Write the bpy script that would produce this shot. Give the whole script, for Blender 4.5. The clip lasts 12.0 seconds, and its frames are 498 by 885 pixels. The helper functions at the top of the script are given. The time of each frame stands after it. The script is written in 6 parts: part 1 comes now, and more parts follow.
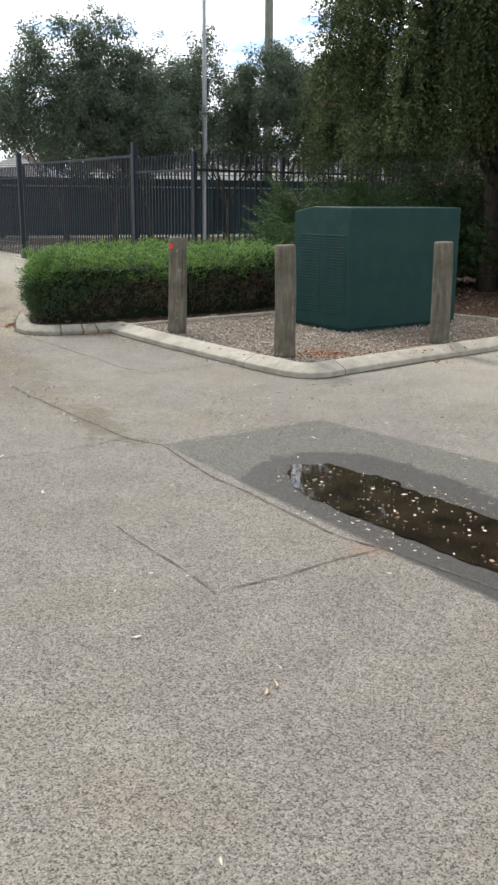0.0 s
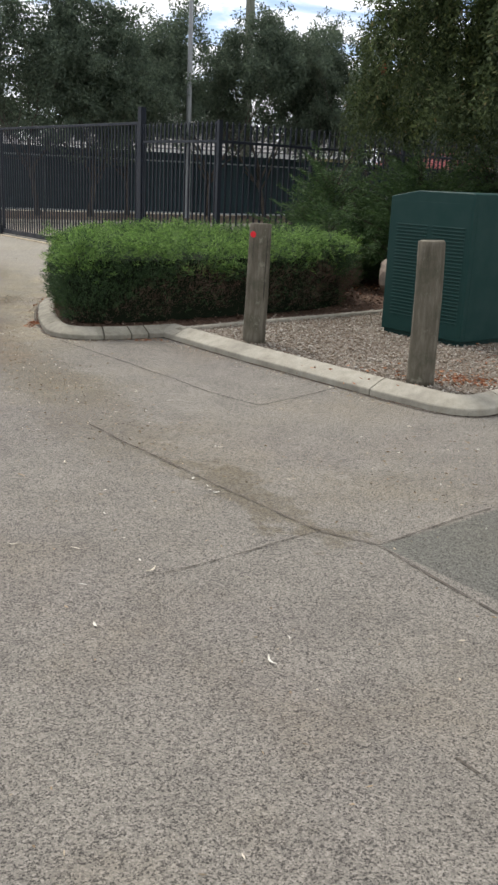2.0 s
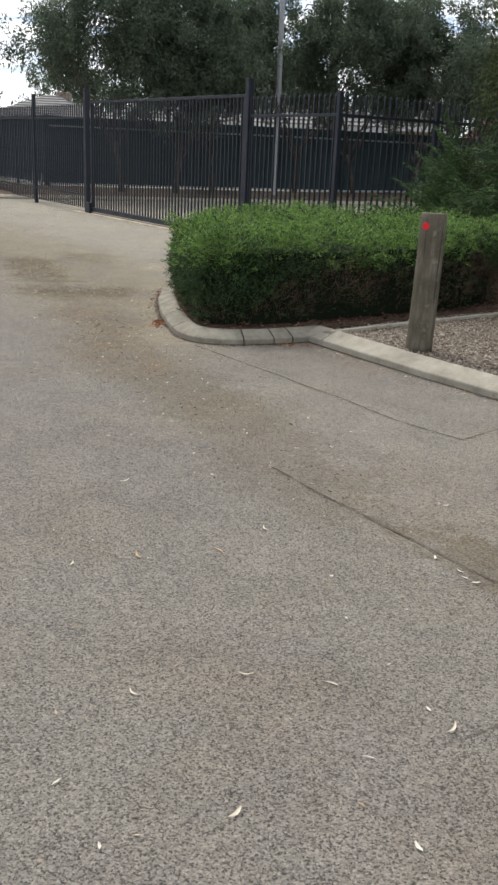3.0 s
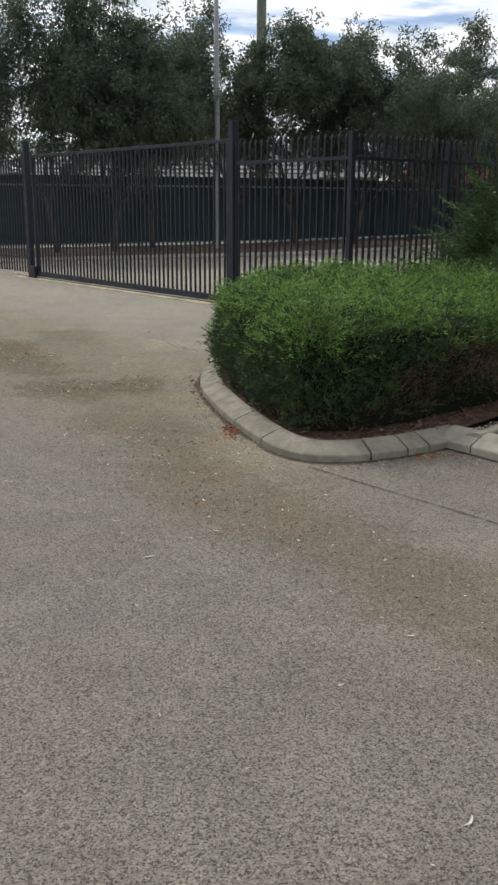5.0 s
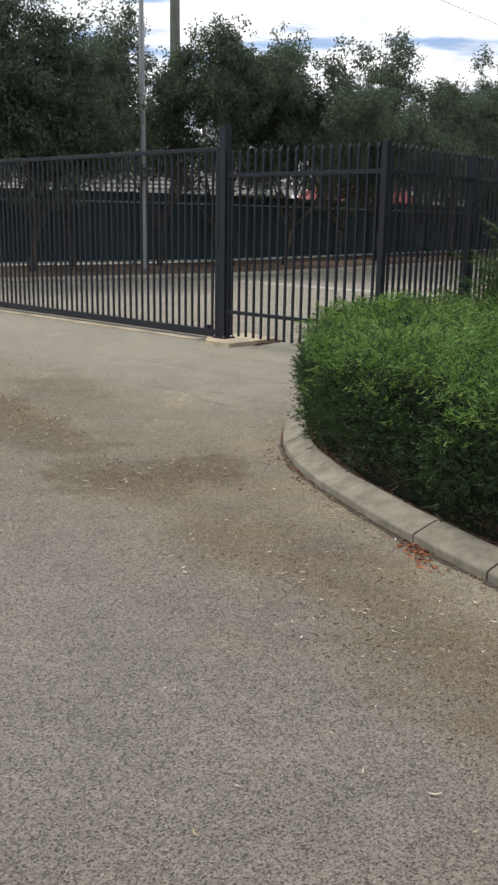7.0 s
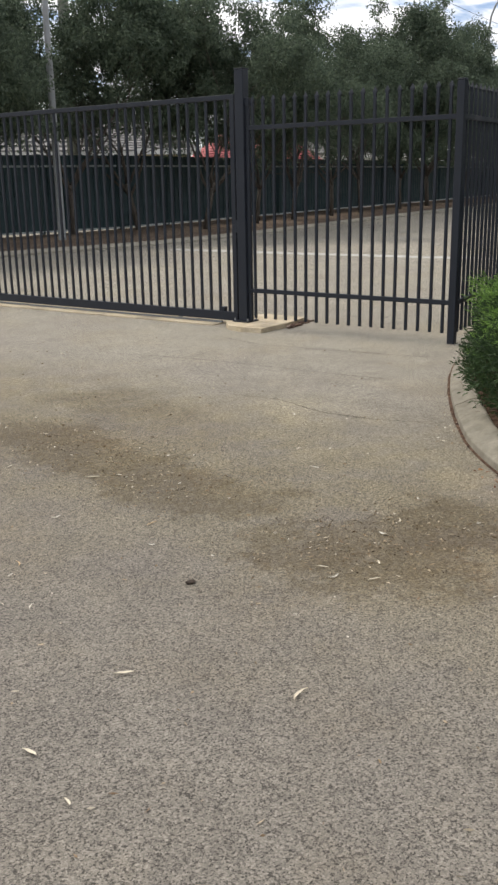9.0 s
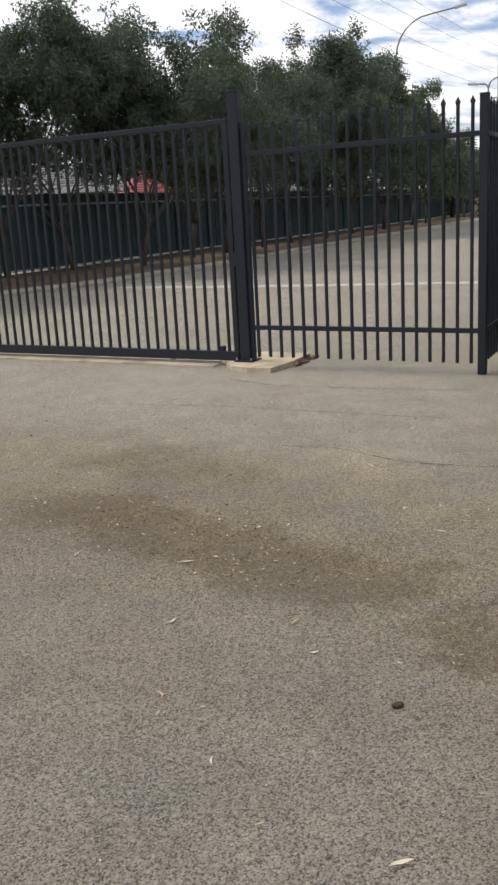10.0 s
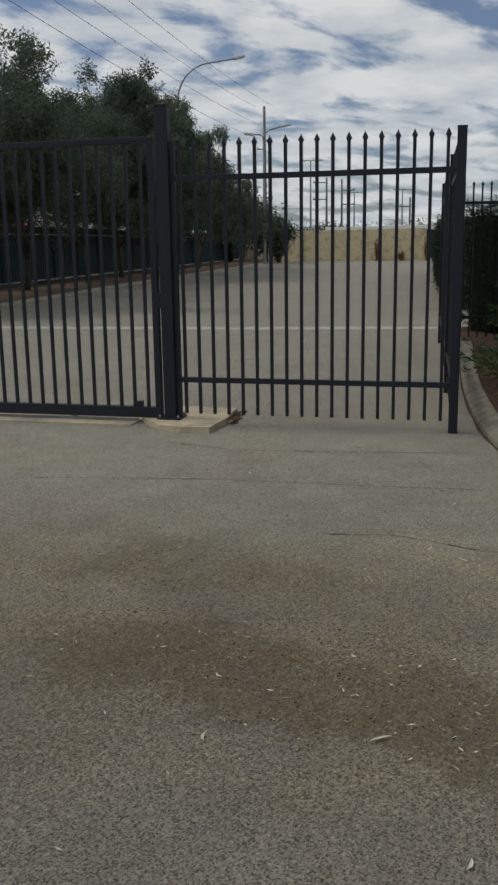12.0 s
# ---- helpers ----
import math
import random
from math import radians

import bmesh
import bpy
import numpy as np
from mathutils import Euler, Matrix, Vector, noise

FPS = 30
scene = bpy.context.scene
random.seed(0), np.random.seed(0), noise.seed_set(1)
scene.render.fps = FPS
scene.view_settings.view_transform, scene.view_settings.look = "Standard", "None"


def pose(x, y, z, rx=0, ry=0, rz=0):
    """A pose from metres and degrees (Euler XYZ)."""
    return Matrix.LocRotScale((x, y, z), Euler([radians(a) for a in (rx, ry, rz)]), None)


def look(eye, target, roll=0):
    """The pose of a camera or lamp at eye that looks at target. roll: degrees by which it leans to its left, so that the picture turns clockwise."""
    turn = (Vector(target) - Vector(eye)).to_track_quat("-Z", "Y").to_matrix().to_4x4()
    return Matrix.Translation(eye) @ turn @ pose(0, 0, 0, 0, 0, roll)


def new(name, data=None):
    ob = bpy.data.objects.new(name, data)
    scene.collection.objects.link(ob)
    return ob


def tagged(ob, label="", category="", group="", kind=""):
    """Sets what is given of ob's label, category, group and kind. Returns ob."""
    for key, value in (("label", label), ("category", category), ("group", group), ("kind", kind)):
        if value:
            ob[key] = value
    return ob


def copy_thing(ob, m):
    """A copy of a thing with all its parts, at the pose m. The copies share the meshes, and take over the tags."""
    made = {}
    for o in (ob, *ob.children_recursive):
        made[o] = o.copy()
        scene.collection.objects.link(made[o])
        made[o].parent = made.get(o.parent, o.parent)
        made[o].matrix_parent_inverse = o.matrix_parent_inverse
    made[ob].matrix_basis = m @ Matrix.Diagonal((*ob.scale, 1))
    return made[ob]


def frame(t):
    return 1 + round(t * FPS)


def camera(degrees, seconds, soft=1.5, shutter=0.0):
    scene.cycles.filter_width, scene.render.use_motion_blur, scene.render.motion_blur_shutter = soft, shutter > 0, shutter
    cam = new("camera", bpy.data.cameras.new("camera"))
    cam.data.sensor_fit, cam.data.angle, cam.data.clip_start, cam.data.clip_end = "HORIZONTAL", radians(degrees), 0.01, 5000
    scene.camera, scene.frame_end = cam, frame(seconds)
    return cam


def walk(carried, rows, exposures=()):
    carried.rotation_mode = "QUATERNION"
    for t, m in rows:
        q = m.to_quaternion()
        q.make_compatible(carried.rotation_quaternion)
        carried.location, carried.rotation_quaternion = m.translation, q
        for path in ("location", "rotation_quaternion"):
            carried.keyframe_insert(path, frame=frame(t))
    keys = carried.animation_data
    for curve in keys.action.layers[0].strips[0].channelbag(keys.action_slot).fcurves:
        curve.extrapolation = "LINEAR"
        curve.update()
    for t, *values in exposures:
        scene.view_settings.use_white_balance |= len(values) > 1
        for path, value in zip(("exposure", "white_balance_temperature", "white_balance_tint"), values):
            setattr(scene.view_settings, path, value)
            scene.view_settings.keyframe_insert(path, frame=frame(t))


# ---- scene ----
cam = camera(30.7, 12.0, soft=2.6)
PATH = [
    (0, (0.692, 1.279, 1.393), (0.644, 3.21, 0.877), 0.4),
    (0.5, (0.373, 1.71, 1.419), (0.393, 3.674, 1.043), 1.9),
    (1, (0.074, 2.211, 1.396), (0.102, 4.154, 0.921), 1.5),
    (1.5, (-0.28, 2.608, 1.375), (-0.231, 4.543, 0.873), 3.5),
    (2, (-0.618, 3.084, 1.369), (-0.531, 5.003, 0.811), 2.5),
    (2.5, (-0.959, 3.563, 1.385), (-0.994, 5.472, 0.791), 1.7),
    (3, (-1.319, 4.089, 1.401), (-1.362, 5.991, 0.785), 2.4),
    (3.5, (-1.64, 4.574, 1.403), (-1.713, 6.466, 0.759), 1.2),
    (3.7, (-1.782, 4.739, 1.399), (-1.816, 6.65, 0.807), 1.4),
    (5.3, (-2.743, 6.382, 1.374), (-2.584, 8.308, 0.86), -0.2),
    (5.5, (-2.855, 6.614, 1.362), (-2.699, 8.536, 0.832), -0.6),
    (6, (-3.15, 7.052, 1.378), (-2.917, 8.972, 0.868), -0.2),
    (6.5, (-3.449, 7.579, 1.359), (-3.13, 9.483, 0.834), -0.1),
    (7, (-3.767, 8.036, 1.392), (-3.358, 9.935, 0.914), 0.9),
    (7.2, (-3.898, 8.236, 1.422), (-3.454, 10.13, 0.958), 1.0),
    (8.8, (-4.842, 9.812, 1.376), (-4.16, 11.6, 0.795), -1.9),
    (9, (-4.97, 9.971, 1.406), (-4.304, 11.772, 0.848), -1.1),
    (9.5, (-5.268, 10.47, 1.398), (-4.478, 12.225, 0.855), 0.2),
    (10, (-5.472, 10.962, 1.391), (-4.634, 12.709, 0.895), -3.2),
    (10.5, (-5.707, 11.411, 1.402), (-4.738, 13.12, 1.028), -0.8),
    (11, (-5.824, 11.945, 1.335), (-4.853, 13.629, 0.864), -1.5),
    (11.5, (-5.973, 12.311, 1.396), (-4.826, 13.881, 0.931), -1.5),
    (12, (-6.016, 12.71, 1.384), (-4.736, 14.186, 0.955), -0.9),
]
EXPOSURES = [(0.0, 1.26, 6500, 9), (0.5, 0.69, 6450, 8), (1.0, 0.45, 6550, 9), (1.5, 0.75, 6650, 10), (2.0, 0.95, 6600, 10), (2.5, 1.15, 6600, 10), (3.0, 0.85, 6600, 10), (3.5, 1.13, 6650, 10), (5.5, 0.42, 6600, 8),
             (6.0, 0.72, 6600, 9), (6.5, 0.6, 6650, 10), (7.0, 0.68, 6650, 10), (9.0, 0.81, 6800, 11), (9.5, 0.45, 6850, 11), (10.0, 0.6, 6750, 11), (10.5, 0.06, 6600, 9), (11.0, -0.32, 6700, 8), (11.5, 0.5, 6600, 8), (12.0, -0.34, 6500, 7)]
walk(cam, [(t, look(eye, target, roll)) for t, eye, target, roll in PATH], EXPOSURES)

# ---- world and sun ----
world = bpy.data.worlds.new("sky")
scene.world = world
world.use_nodes = True
wt = world.node_tree
wt.nodes.clear()


def wnode(kind, **values):
    n = wt.nodes.new(kind)
    for k, v in values.items():
        n.inputs[k].default_value = v
    return n


sky = wt.nodes.new("ShaderNodeTexSky")
sky.sky_type = "NISHITA"
sky.sun_disc = False
sky.sun_elevation, sky.sun_rotation = radians(52), radians(-35)
coord = wt.nodes.new("ShaderNodeTexCoord")
split = wt.nodes.new("ShaderNodeSeparateXYZ")
wt.links.new(coord.outputs["Generated"], split.inputs[0])
lift = wt.nodes.new("ShaderNodeMath")
lift.operation = "ADD"
lift.inputs[1].default_value = 0.16
wt.links.new(split.outputs["Z"], lift.inputs[0])
high = wt.nodes.new("ShaderNodeMath")
high.operation = "MAXIMUM"
high.inputs[1].default_value = 0.05
wt.links.new(lift.outputs[0], high.inputs[0])
flat = wt.nodes.new("ShaderNodeCombineXYZ")
for axis in "XY":
    dv = wt.nodes.new("ShaderNodeMath")
    dv.operation = "DIVIDE"
    wt.links.new(split.outputs[axis], dv.inputs[0])
    wt.links.new(high.outputs[0], dv.inputs[1])
    wt.links.new(dv.outputs[0], flat.inputs[axis])
cloud = wnode("ShaderNodeTexNoise", Scale=2.3, Detail=9.0, Roughness=0.56, Distortion=0.3)
drift = wt.nodes.new("ShaderNodeMapping")
drift.inputs["Location"].default_value = (3.7, 1.9, 0.4)
drift.inputs["Rotation"].default_value = (0, 0, 0.5)
drift.inputs["Scale"].default_value = (1.05, 1.6, 1.0)
wt.links.new(flat.outputs[0], drift.inputs[0])
wt.links.new(drift.outputs[0], cloud.inputs["Vector"])
cover = wt.nodes.new("ShaderNodeMapRange")
cover.interpolation_type = "SMOOTHSTEP"
cover.inputs["From Min"].default_value, cover.inputs["From Max"].default_value = 0.36, 0.52
cover.inputs["To Min"].default_value = 0.08
wt.links.new(cloud.outputs["Fac"], cover.inputs["Value"])
body = wnode("ShaderNodeTexNoise", Scale=3.1, Detail=6.0, Roughness=0.55)
wt.links.new(flat.outputs[0], body.inputs["Vector"])
grey = wt.nodes.new("ShaderNodeValToRGB")
grey.color_ramp.elements[0].position, grey.color_ramp.elements[0].color = 0.34, (0.56, 0.605, 0.675, 1)
grey.color_ramp.elements[1].position, grey.color_ramp.elements[1].color = 0.62, (0.84, 0.85, 0.875, 1)
wt.links.new(body.outputs["Fac"], grey.inputs["Fac"])
dim = wt.nodes.new("ShaderNodeMix")
dim.data_type, dim.blend_type = "RGBA", "MULTIPLY"
dim.inputs[0].default_value = 1.0
dim.inputs[7].default_value = (0.060, 0.066, 0.082, 1)
wt.links.new(sky.outputs[0], dim.inputs[6])
veil = wt.nodes.new("ShaderNodeMix")
veil.data_type = "RGBA"
wt.links.new(cover.outputs[0], veil.inputs[0])
wt.links.new(dim.outputs[2], veil.inputs[6])
wt.links.new(grey.outputs[0], veil.inputs[7])
back = wnode("ShaderNodeBackground", Strength=1.0)
wt.links.new(veil.outputs[2], back.inputs["Color"])
wout = wt.nodes.new("ShaderNodeOutputWorld")
wt.links.new(back.outputs[0], wout.inputs["Surface"])

sun = new("sun", bpy.data.lights.new("sun", "SUN"))
sun.data.energy, sun.data.angle, sun.data.color = 1.6, radians(14), (1.0, 0.95, 0.88)
sun.matrix_world = look((0, 0, 30), (0 + 30 * math.sin(radians(35)) * 0.78, -30 * math.cos(radians(35)) * 0.78, 0))


# ---- materials ----
def material(name, base, rough=0.8, metal=0.0, spec=0.4):
    m = bpy.data.materials.new(name)
    m.use_nodes = True
    b = m.node_tree.nodes["Principled BSDF"]
    b.inputs["Base Color"].default_value = (*base, 1)
    b.inputs["Roughness"].default_value = rough
    b.inputs["Metallic"].default_value = metal
    b.inputs["Specular IOR Level"].default_value = spec
    return m


class Nodes:
    """Short ways to add and join nodes of one material."""

    def __init__(self, m):
        self.t = m.node_tree
        self.bsdf = self.t.nodes["Principled BSDF"]
        g = self.t.nodes.new("ShaderNodeNewGeometry")
        self.place, self.island = g.outputs["Position"], g.outputs["Random Per Island"]
        o = self.t.nodes.new("ShaderNodeObjectInfo")
        self.rand = o.outputs["Random"]
        c = self.t.nodes.new("ShaderNodeTexCoord")
        self.own = c.outputs["Object"]

    def put(self, socket, v):
        if isinstance(v, bpy.types.NodeSocket):
            self.t.links.new(v, socket)
        else:
            socket.default_value = v

    def math(self, op, a, b=0.0, clamp=False):
        n = self.t.nodes.new("ShaderNodeMath")
        n.operation, n.use_clamp = op, clamp
        self.put(n.inputs[0], a)
        self.put(n.inputs[1], b)
        return n.outputs[0]

    def red(self, v):
        n = self.t.nodes.new("ShaderNodeSeparateColor")
        self.t.links.new(v, n.inputs[0])
        return n.outputs[0]

    def noise(self, scale, detail=3.0, rough=0.55, at=None, stretch=None, distort=0.0):
        at = at or self.place
        if stretch:
            k = self.t.nodes.new("ShaderNodeMapping")
            k.inputs["Scale"].default_value = stretch
            self.t.links.new(at, k.inputs[0])
            at = k.outputs[0]
        n = self.t.nodes.new("ShaderNodeTexNoise")
        n.inputs["Scale"].default_value, n.inputs["Detail"].default_value = scale, detail
        n.inputs["Roughness"].default_value, n.inputs["Distortion"].default_value = rough, distort
        self.t.links.new(at, n.inputs["Vector"])
        return n.outputs["Fac"]

    def cells(self, scale, at=None, feature="F1"):
        n = self.t.nodes.new("ShaderNodeTexVoronoi")
        n.feature = feature
        n.inputs["Scale"].default_value = scale
        self.t.links.new(at or self.place, n.inputs["Vector"])
        return n

    def span(self, v, lo, hi, a=0.0, b=1.0, smooth=True):
        n = self.t.nodes.new("ShaderNodeMapRange")
        n.interpolation_type = "SMOOTHSTEP" if smooth else "LINEAR"
        self.t.links.new(v, n.inputs["Value"])
        for k, x in (("From Min", lo), ("From Max", hi), ("To Min", a), ("To Max", b)):
            n.inputs[k].default_value = x
        return n.outputs[0]

    def ramp(self, v, *stops):
        n = self.t.nodes.new("ShaderNodeValToRGB")
        e = n.color_ramp.elements
        while len(e) < len(stops):
            e.new(0.5)
        for k, (p, c) in zip(e, stops):
            k.position, k.color = p, (*c, 1)
        self.t.links.new(v, n.inputs["Fac"])
        return n.outputs["Color"]

    def mix(self, f, a, b, blend="MIX"):
        n = self.t.nodes.new("ShaderNodeMix")
        n.data_type, n.blend_type = "RGBA", blend
        self.put(n.inputs[0], f)
        for s, v in ((n.inputs[6], a), (n.inputs[7], b)):
            self.put(s, (*v, 1) if isinstance(v, tuple) else v)
        return n.outputs[2]

    def colour(self, v):
        self.put(self.bsdf.inputs["Base Color"], v)

    def rough(self, v):
        self.put(self.bsdf.inputs["Roughness"], v)

    def bump(self, v, strength=0.5, depth=0.01):
        n = self.t.nodes.new("ShaderNodeBump")
        n.inputs["Strength"].default_value, n.inputs["Distance"].default_value = strength, depth
        self.t.links.new(v, n.inputs["Height"])
        self.t.links.new(n.outputs[0], self.bsdf.inputs["Normal"])

    def near(self, ax, ay, bx, by, width, soft, wobble):
        """1 within width of the line from a to b on the plan, fading over soft, with a ragged edge."""
        d = (bx - ax, by - ay)
        long2 = d[0] ** 2 + d[1] ** 2 + 1e-6
        s = self.t.nodes.new("ShaderNodeSeparateXYZ")
        self.t.links.new(self.place, s.inputs[0])
        px, py = self.math("SUBTRACT", s.outputs[0], ax), self.math("SUBTRACT", s.outputs[1], ay)
        k = self.math("ADD", self.math("MULTIPLY", px, d[0] / long2), self.math("MULTIPLY", py, d[1] / long2), clamp=True)
        ex = self.math("SUBTRACT", px, self.math("MULTIPLY", k, d[0]))
        ey = self.math("SUBTRACT", py, self.math("MULTIPLY", k, d[1]))
        far = self.math("SQRT", self.math("ADD", self.math("MULTIPLY", ex, ex), self.math("MULTIPLY", ey, ey)))
        far = self.math("ADD", far, wobble)
        return self.span(far, width, width + soft, 1.0, 0.0)

    def side(self, ax, ay, nx, ny, lo, hi, wobble):
        """Runs from 0 to 1 across a straight line on the plan."""
        s = self.t.nodes.new("ShaderNodeSeparateXYZ")
        self.t.links.new(self.place, s.inputs[0])
        v = self.math("ADD", self.math("MULTIPLY", s.outputs[0], nx), self.math("MULTIPLY", s.outputs[1], ny))
        v = self.math("SUBTRACT", self.math("ADD", v, wobble), ax * nx + ay * ny)
        return self.span(v, lo, hi)


def asphalt_material():
    m = material("worn_asphalt", (0.18, 0.17, 0.16), 0.88, spec=0.3)
    n = Nodes(m)
    wob = n.math("MULTIPLY", n.math("SUBTRACT", n.noise(1.6, 5, 0.62), 0.5), 1.2)
    fine = n.math("MULTIPLY", n.math("SUBTRACT", n.noise(6, 4, 0.6), 0.5), 0.35)
    # stones of mixed sizes, a part of them dark, with pits between
    st, big = n.cells(300), n.cells(190)
    mixed = n.math("ADD", n.math("MULTIPLY", n.red(st.outputs["Color"]), 0.40), n.math("MULTIPLY", n.red(big.outputs["Color"]), 0.60))
    pits = n.noise(120, 4, 0.75)
    mixed = n.math("ADD", mixed, n.math("MULTIPLY", n.math("SUBTRACT", pits, 0.5), 0.55))
    coarse = n.ramp(mixed, (0.12, (0.042, 0.040, 0.037)), (0.28, (0.080, 0.076, 0.070)), (0.40, (0.150, 0.142, 0.130)), (0.64, (0.188, 0.179, 0.163)), (0.90, (0.275, 0.263, 0.240)))
    clot = n.ramp(n.noise(34, 4, 0.7), (0.30, (0.84, 0.84, 0.83)), (0.5, (0.98, 0.97, 0.96)), (0.72, (1.11, 1.10, 1.08)))
    coarse = n.mix(1.0, coarse, clot, "MULTIPLY")
    # finer, paler, dusty surface near the kerb and the gate
    dust = n.ramp(n.math("ADD", n.math("MULTIPLY", n.noise(105, 5, 0.85), 0.7), n.math("MULTIPLY", mixed, 0.3)), (0.36, (0.058, 0.055, 0.048)), (0.44, (0.182, 0.174, 0.152)), (0.52, (0.250, 0.239, 0.210)), (0.64, (0.40, 0.385, 0.345)))
    dust = n.mix(0.7, dust, n.mix(1.0, dust, clot, "MULTIPLY"))
    far = n.side(-1.06, 16.43, 0.82, 0.572, -3.3, -1.4, wob)
    east = n.math("MULTIPLY", n.side(0.0, 6.4, 0.72, 0.69, -0.1, 0.4, fine), n.side(-1.7, 9.5, 0.69, -0.72, -0.2, 0.5, wob))
    edge = n.near(-2.4, 13.6, -2.1, 10.9, 0.1, 0.5, fine)
    smooth = n.math("MAXIMUM", n.math("MAXIMUM", far, n.math("MULTIPLY", east, 0.25)), n.math("MULTIPLY", edge, 0.8))
    col = n.mix(n.math("MULTIPLY", smooth, 0.75), coarse, dust)
    pale = n.side(-1.06, 16.43, 0.82, 0.572, -2.8, 0.2, wob)
    col = n.mix(pale, col, n.mix(1.0, col, (1.20, 1.21, 1.19), "MULTIPLY"))
    # ochre dust washed down from the gate
    band = n.math("MULTIPLY", n.side(-1.06, 16.43, 0.82, 0.572, -5.3, -3.3, wob), n.side(-1.06, 16.43, -0.82, -0.572, 1.3, 3.0, wob))
    band = n.math("MULTIPLY", n.math("MULTIPLY", band, n.side(-1.3, 12.0, -1.0, 0.0, 0.0, 1.4, wob)), n.span(n.noise(2.2, 6, 0.7), 0.36, 0.60, 0.35, 1.0))
    sand = n.ramp(n.noise(55, 6, 0.9), (0.38, (0.50, 0.47, 0.36)), (0.5, (1.08, 1.03, 0.83)), (0.60, (1.66, 1.60, 1.33)))
    col = n.mix(n.math("MULTIPLY", band, 1.0), col, n.mix(1.0, col, sand, "MULTIPLY"))
    # broad tone changes
    tone = n.ramp(n.noise(0.55, 4, 0.55), (0.3, (0.91, 0.88, 0.88)), (0.5, (1.0, 0.985, 0.955)), (0.72, (1.09, 1.07, 1.02)))
    col = n.mix(1.0, col, tone, "MULTIPLY")
    mott = n.ramp(n.noise(3.4, 5, 0.65), (0.32, (0.88, 0.86, 0.84)), (0.66, (1.08, 1.06, 1.03)))
    col = n.mix(1.0, col, mott, "MULTIPLY")
    # swept brown dirt: it tints the stones and fills the hollows
    crumbs = n.ramp(n.noise(85, 5, 0.85), (0.36, (0.024, 0.020, 0.012)), (0.47, (0.070, 0.058, 0.036)), (0.55, (0.150, 0.125, 0.080)), (0.66, (0.33, 0.28, 0.19)))
    stained = n.mix(0.45, n.mix(1.0, col, (0.54, 0.475, 0.345), "MULTIPLY"), crumbs)
    russet = n.mix(0.45, n.mix(1.0, col, (0.68, 0.53, 0.36), "MULTIPLY"), n.mix(1.0, crumbs, (1.28, 1.02, 0.80), "MULTIPLY"))
    reddish = n.math("MULTIPLY", n.near(-2.95, 12.3, -2.3, 10.1, 0.15, 0.6, wob), n.span(n.noise(3.2, 5, 0.7), 0.40, 0.58))
    stained = n.mix(n.math("MAXIMUM", reddish, n.math("MULTIPLY", n.span(n.noise(1.5, 5, 0.7), 0.50, 0.68), 0.3)), stained, russet)
    ragged = n.math("ADD", n.math("MULTIPLY", wob, 0.75), n.math("MULTIPLY", n.math("SUBTRACT", n.noise(9, 5, 0.7), 0.5), 0.55))
    patches = ((-3.58, 13.0, -2.98, 12.98, 0.17, 0.26, 1.0), (-3.55, 12.75, -3.2, 12.65, 0.10, 0.28, 0.75), (-3.05, 11.95, -2.62, 11.30, 0.14, 0.34, 0.62), (-2.62, 11.25, -2.42, 10.2, 0.16, 0.36, 0.68),
               (-2.35, 10.2, -1.45, 8.75, 0.15, 0.36, 0.66), (-1.45, 8.75, -1.0, 7.7, 0.16, 0.34, 0.55), (-1.0, 7.65, -0.1, 6.5, 0.03, 0.12, 0.75), (-1.1, 8.5, -0.4, 7.9, 0.08, 0.4, 0.30),
               (-4.38, 15.15, -4.05, 14.4, 0.13, 0.28, 0.95), (-4.05, 14.4, -3.72, 13.72, 0.13, 0.26, 1.05), (-3.90, 15.92, -3.62, 15.5, 0.08, 0.40, 0.62), (-4.9, 15.6, -4.4, 15.2, 0.10, 0.45, 0.5),
               (0.2, 7.1, 0.8, 7.05, 0.05, 0.35, 0.4), (-5.8, 15.6, -4.9, 15.3, 0.1, 0.7, 0.4))
    total = None
    for ax, ay, bx, by, w, soft, k in patches:
        v = n.math("MULTIPLY", n.near(ax, ay, bx, by, w * 0.7, soft * 1.45, ragged), k * 0.92)
        total = v if total is None else n.math("MAXIMUM", total, v)
    total = n.span(n.math("ADD", total, n.math("MULTIPLY", n.math("SUBTRACT", n.noise(48, 6, 0.85), 0.5), 0.7)), 0.12, 0.85)
    grain = n.math("MULTIPLY", n.span(n.noise(30, 6, 0.82), 0.33, 0.64, 0.45, 1.0), n.span(n.noise(5, 5, 0.7), 0.30, 0.60, 0.6, 1.0))
    col = n.mix(n.math("MULTIPLY", total, grain, clamp=True), col, stained)
    # a general film of ochre dust, and rust-red traces
    film = n.math("MULTIPLY", n.math("MULTIPLY", n.span(n.noise(0.9, 6, 0.68), 0.44, 0.70), n.span(n.noise(30, 5, 0.7), 0.3, 0.65, 0.4, 1.0)), 0.35)
    col = n.mix(film, col, n.mix(1.0, col, (1.02, 0.90, 0.68), "MULTIPLY"))
    rust = n.math("MULTIPLY", n.near(1.08, 4.80, 1.2, 4.82, 0.01, 0.09, n.math("MULTIPLY", fine, 0.4)), 0.22)
    col = n.mix(rust, col, (0.26, 0.12, 0.06))
    # darker repair patch, and the damp rim of the puddle
    torn = n.math("MULTIPLY", fine, 0.15)
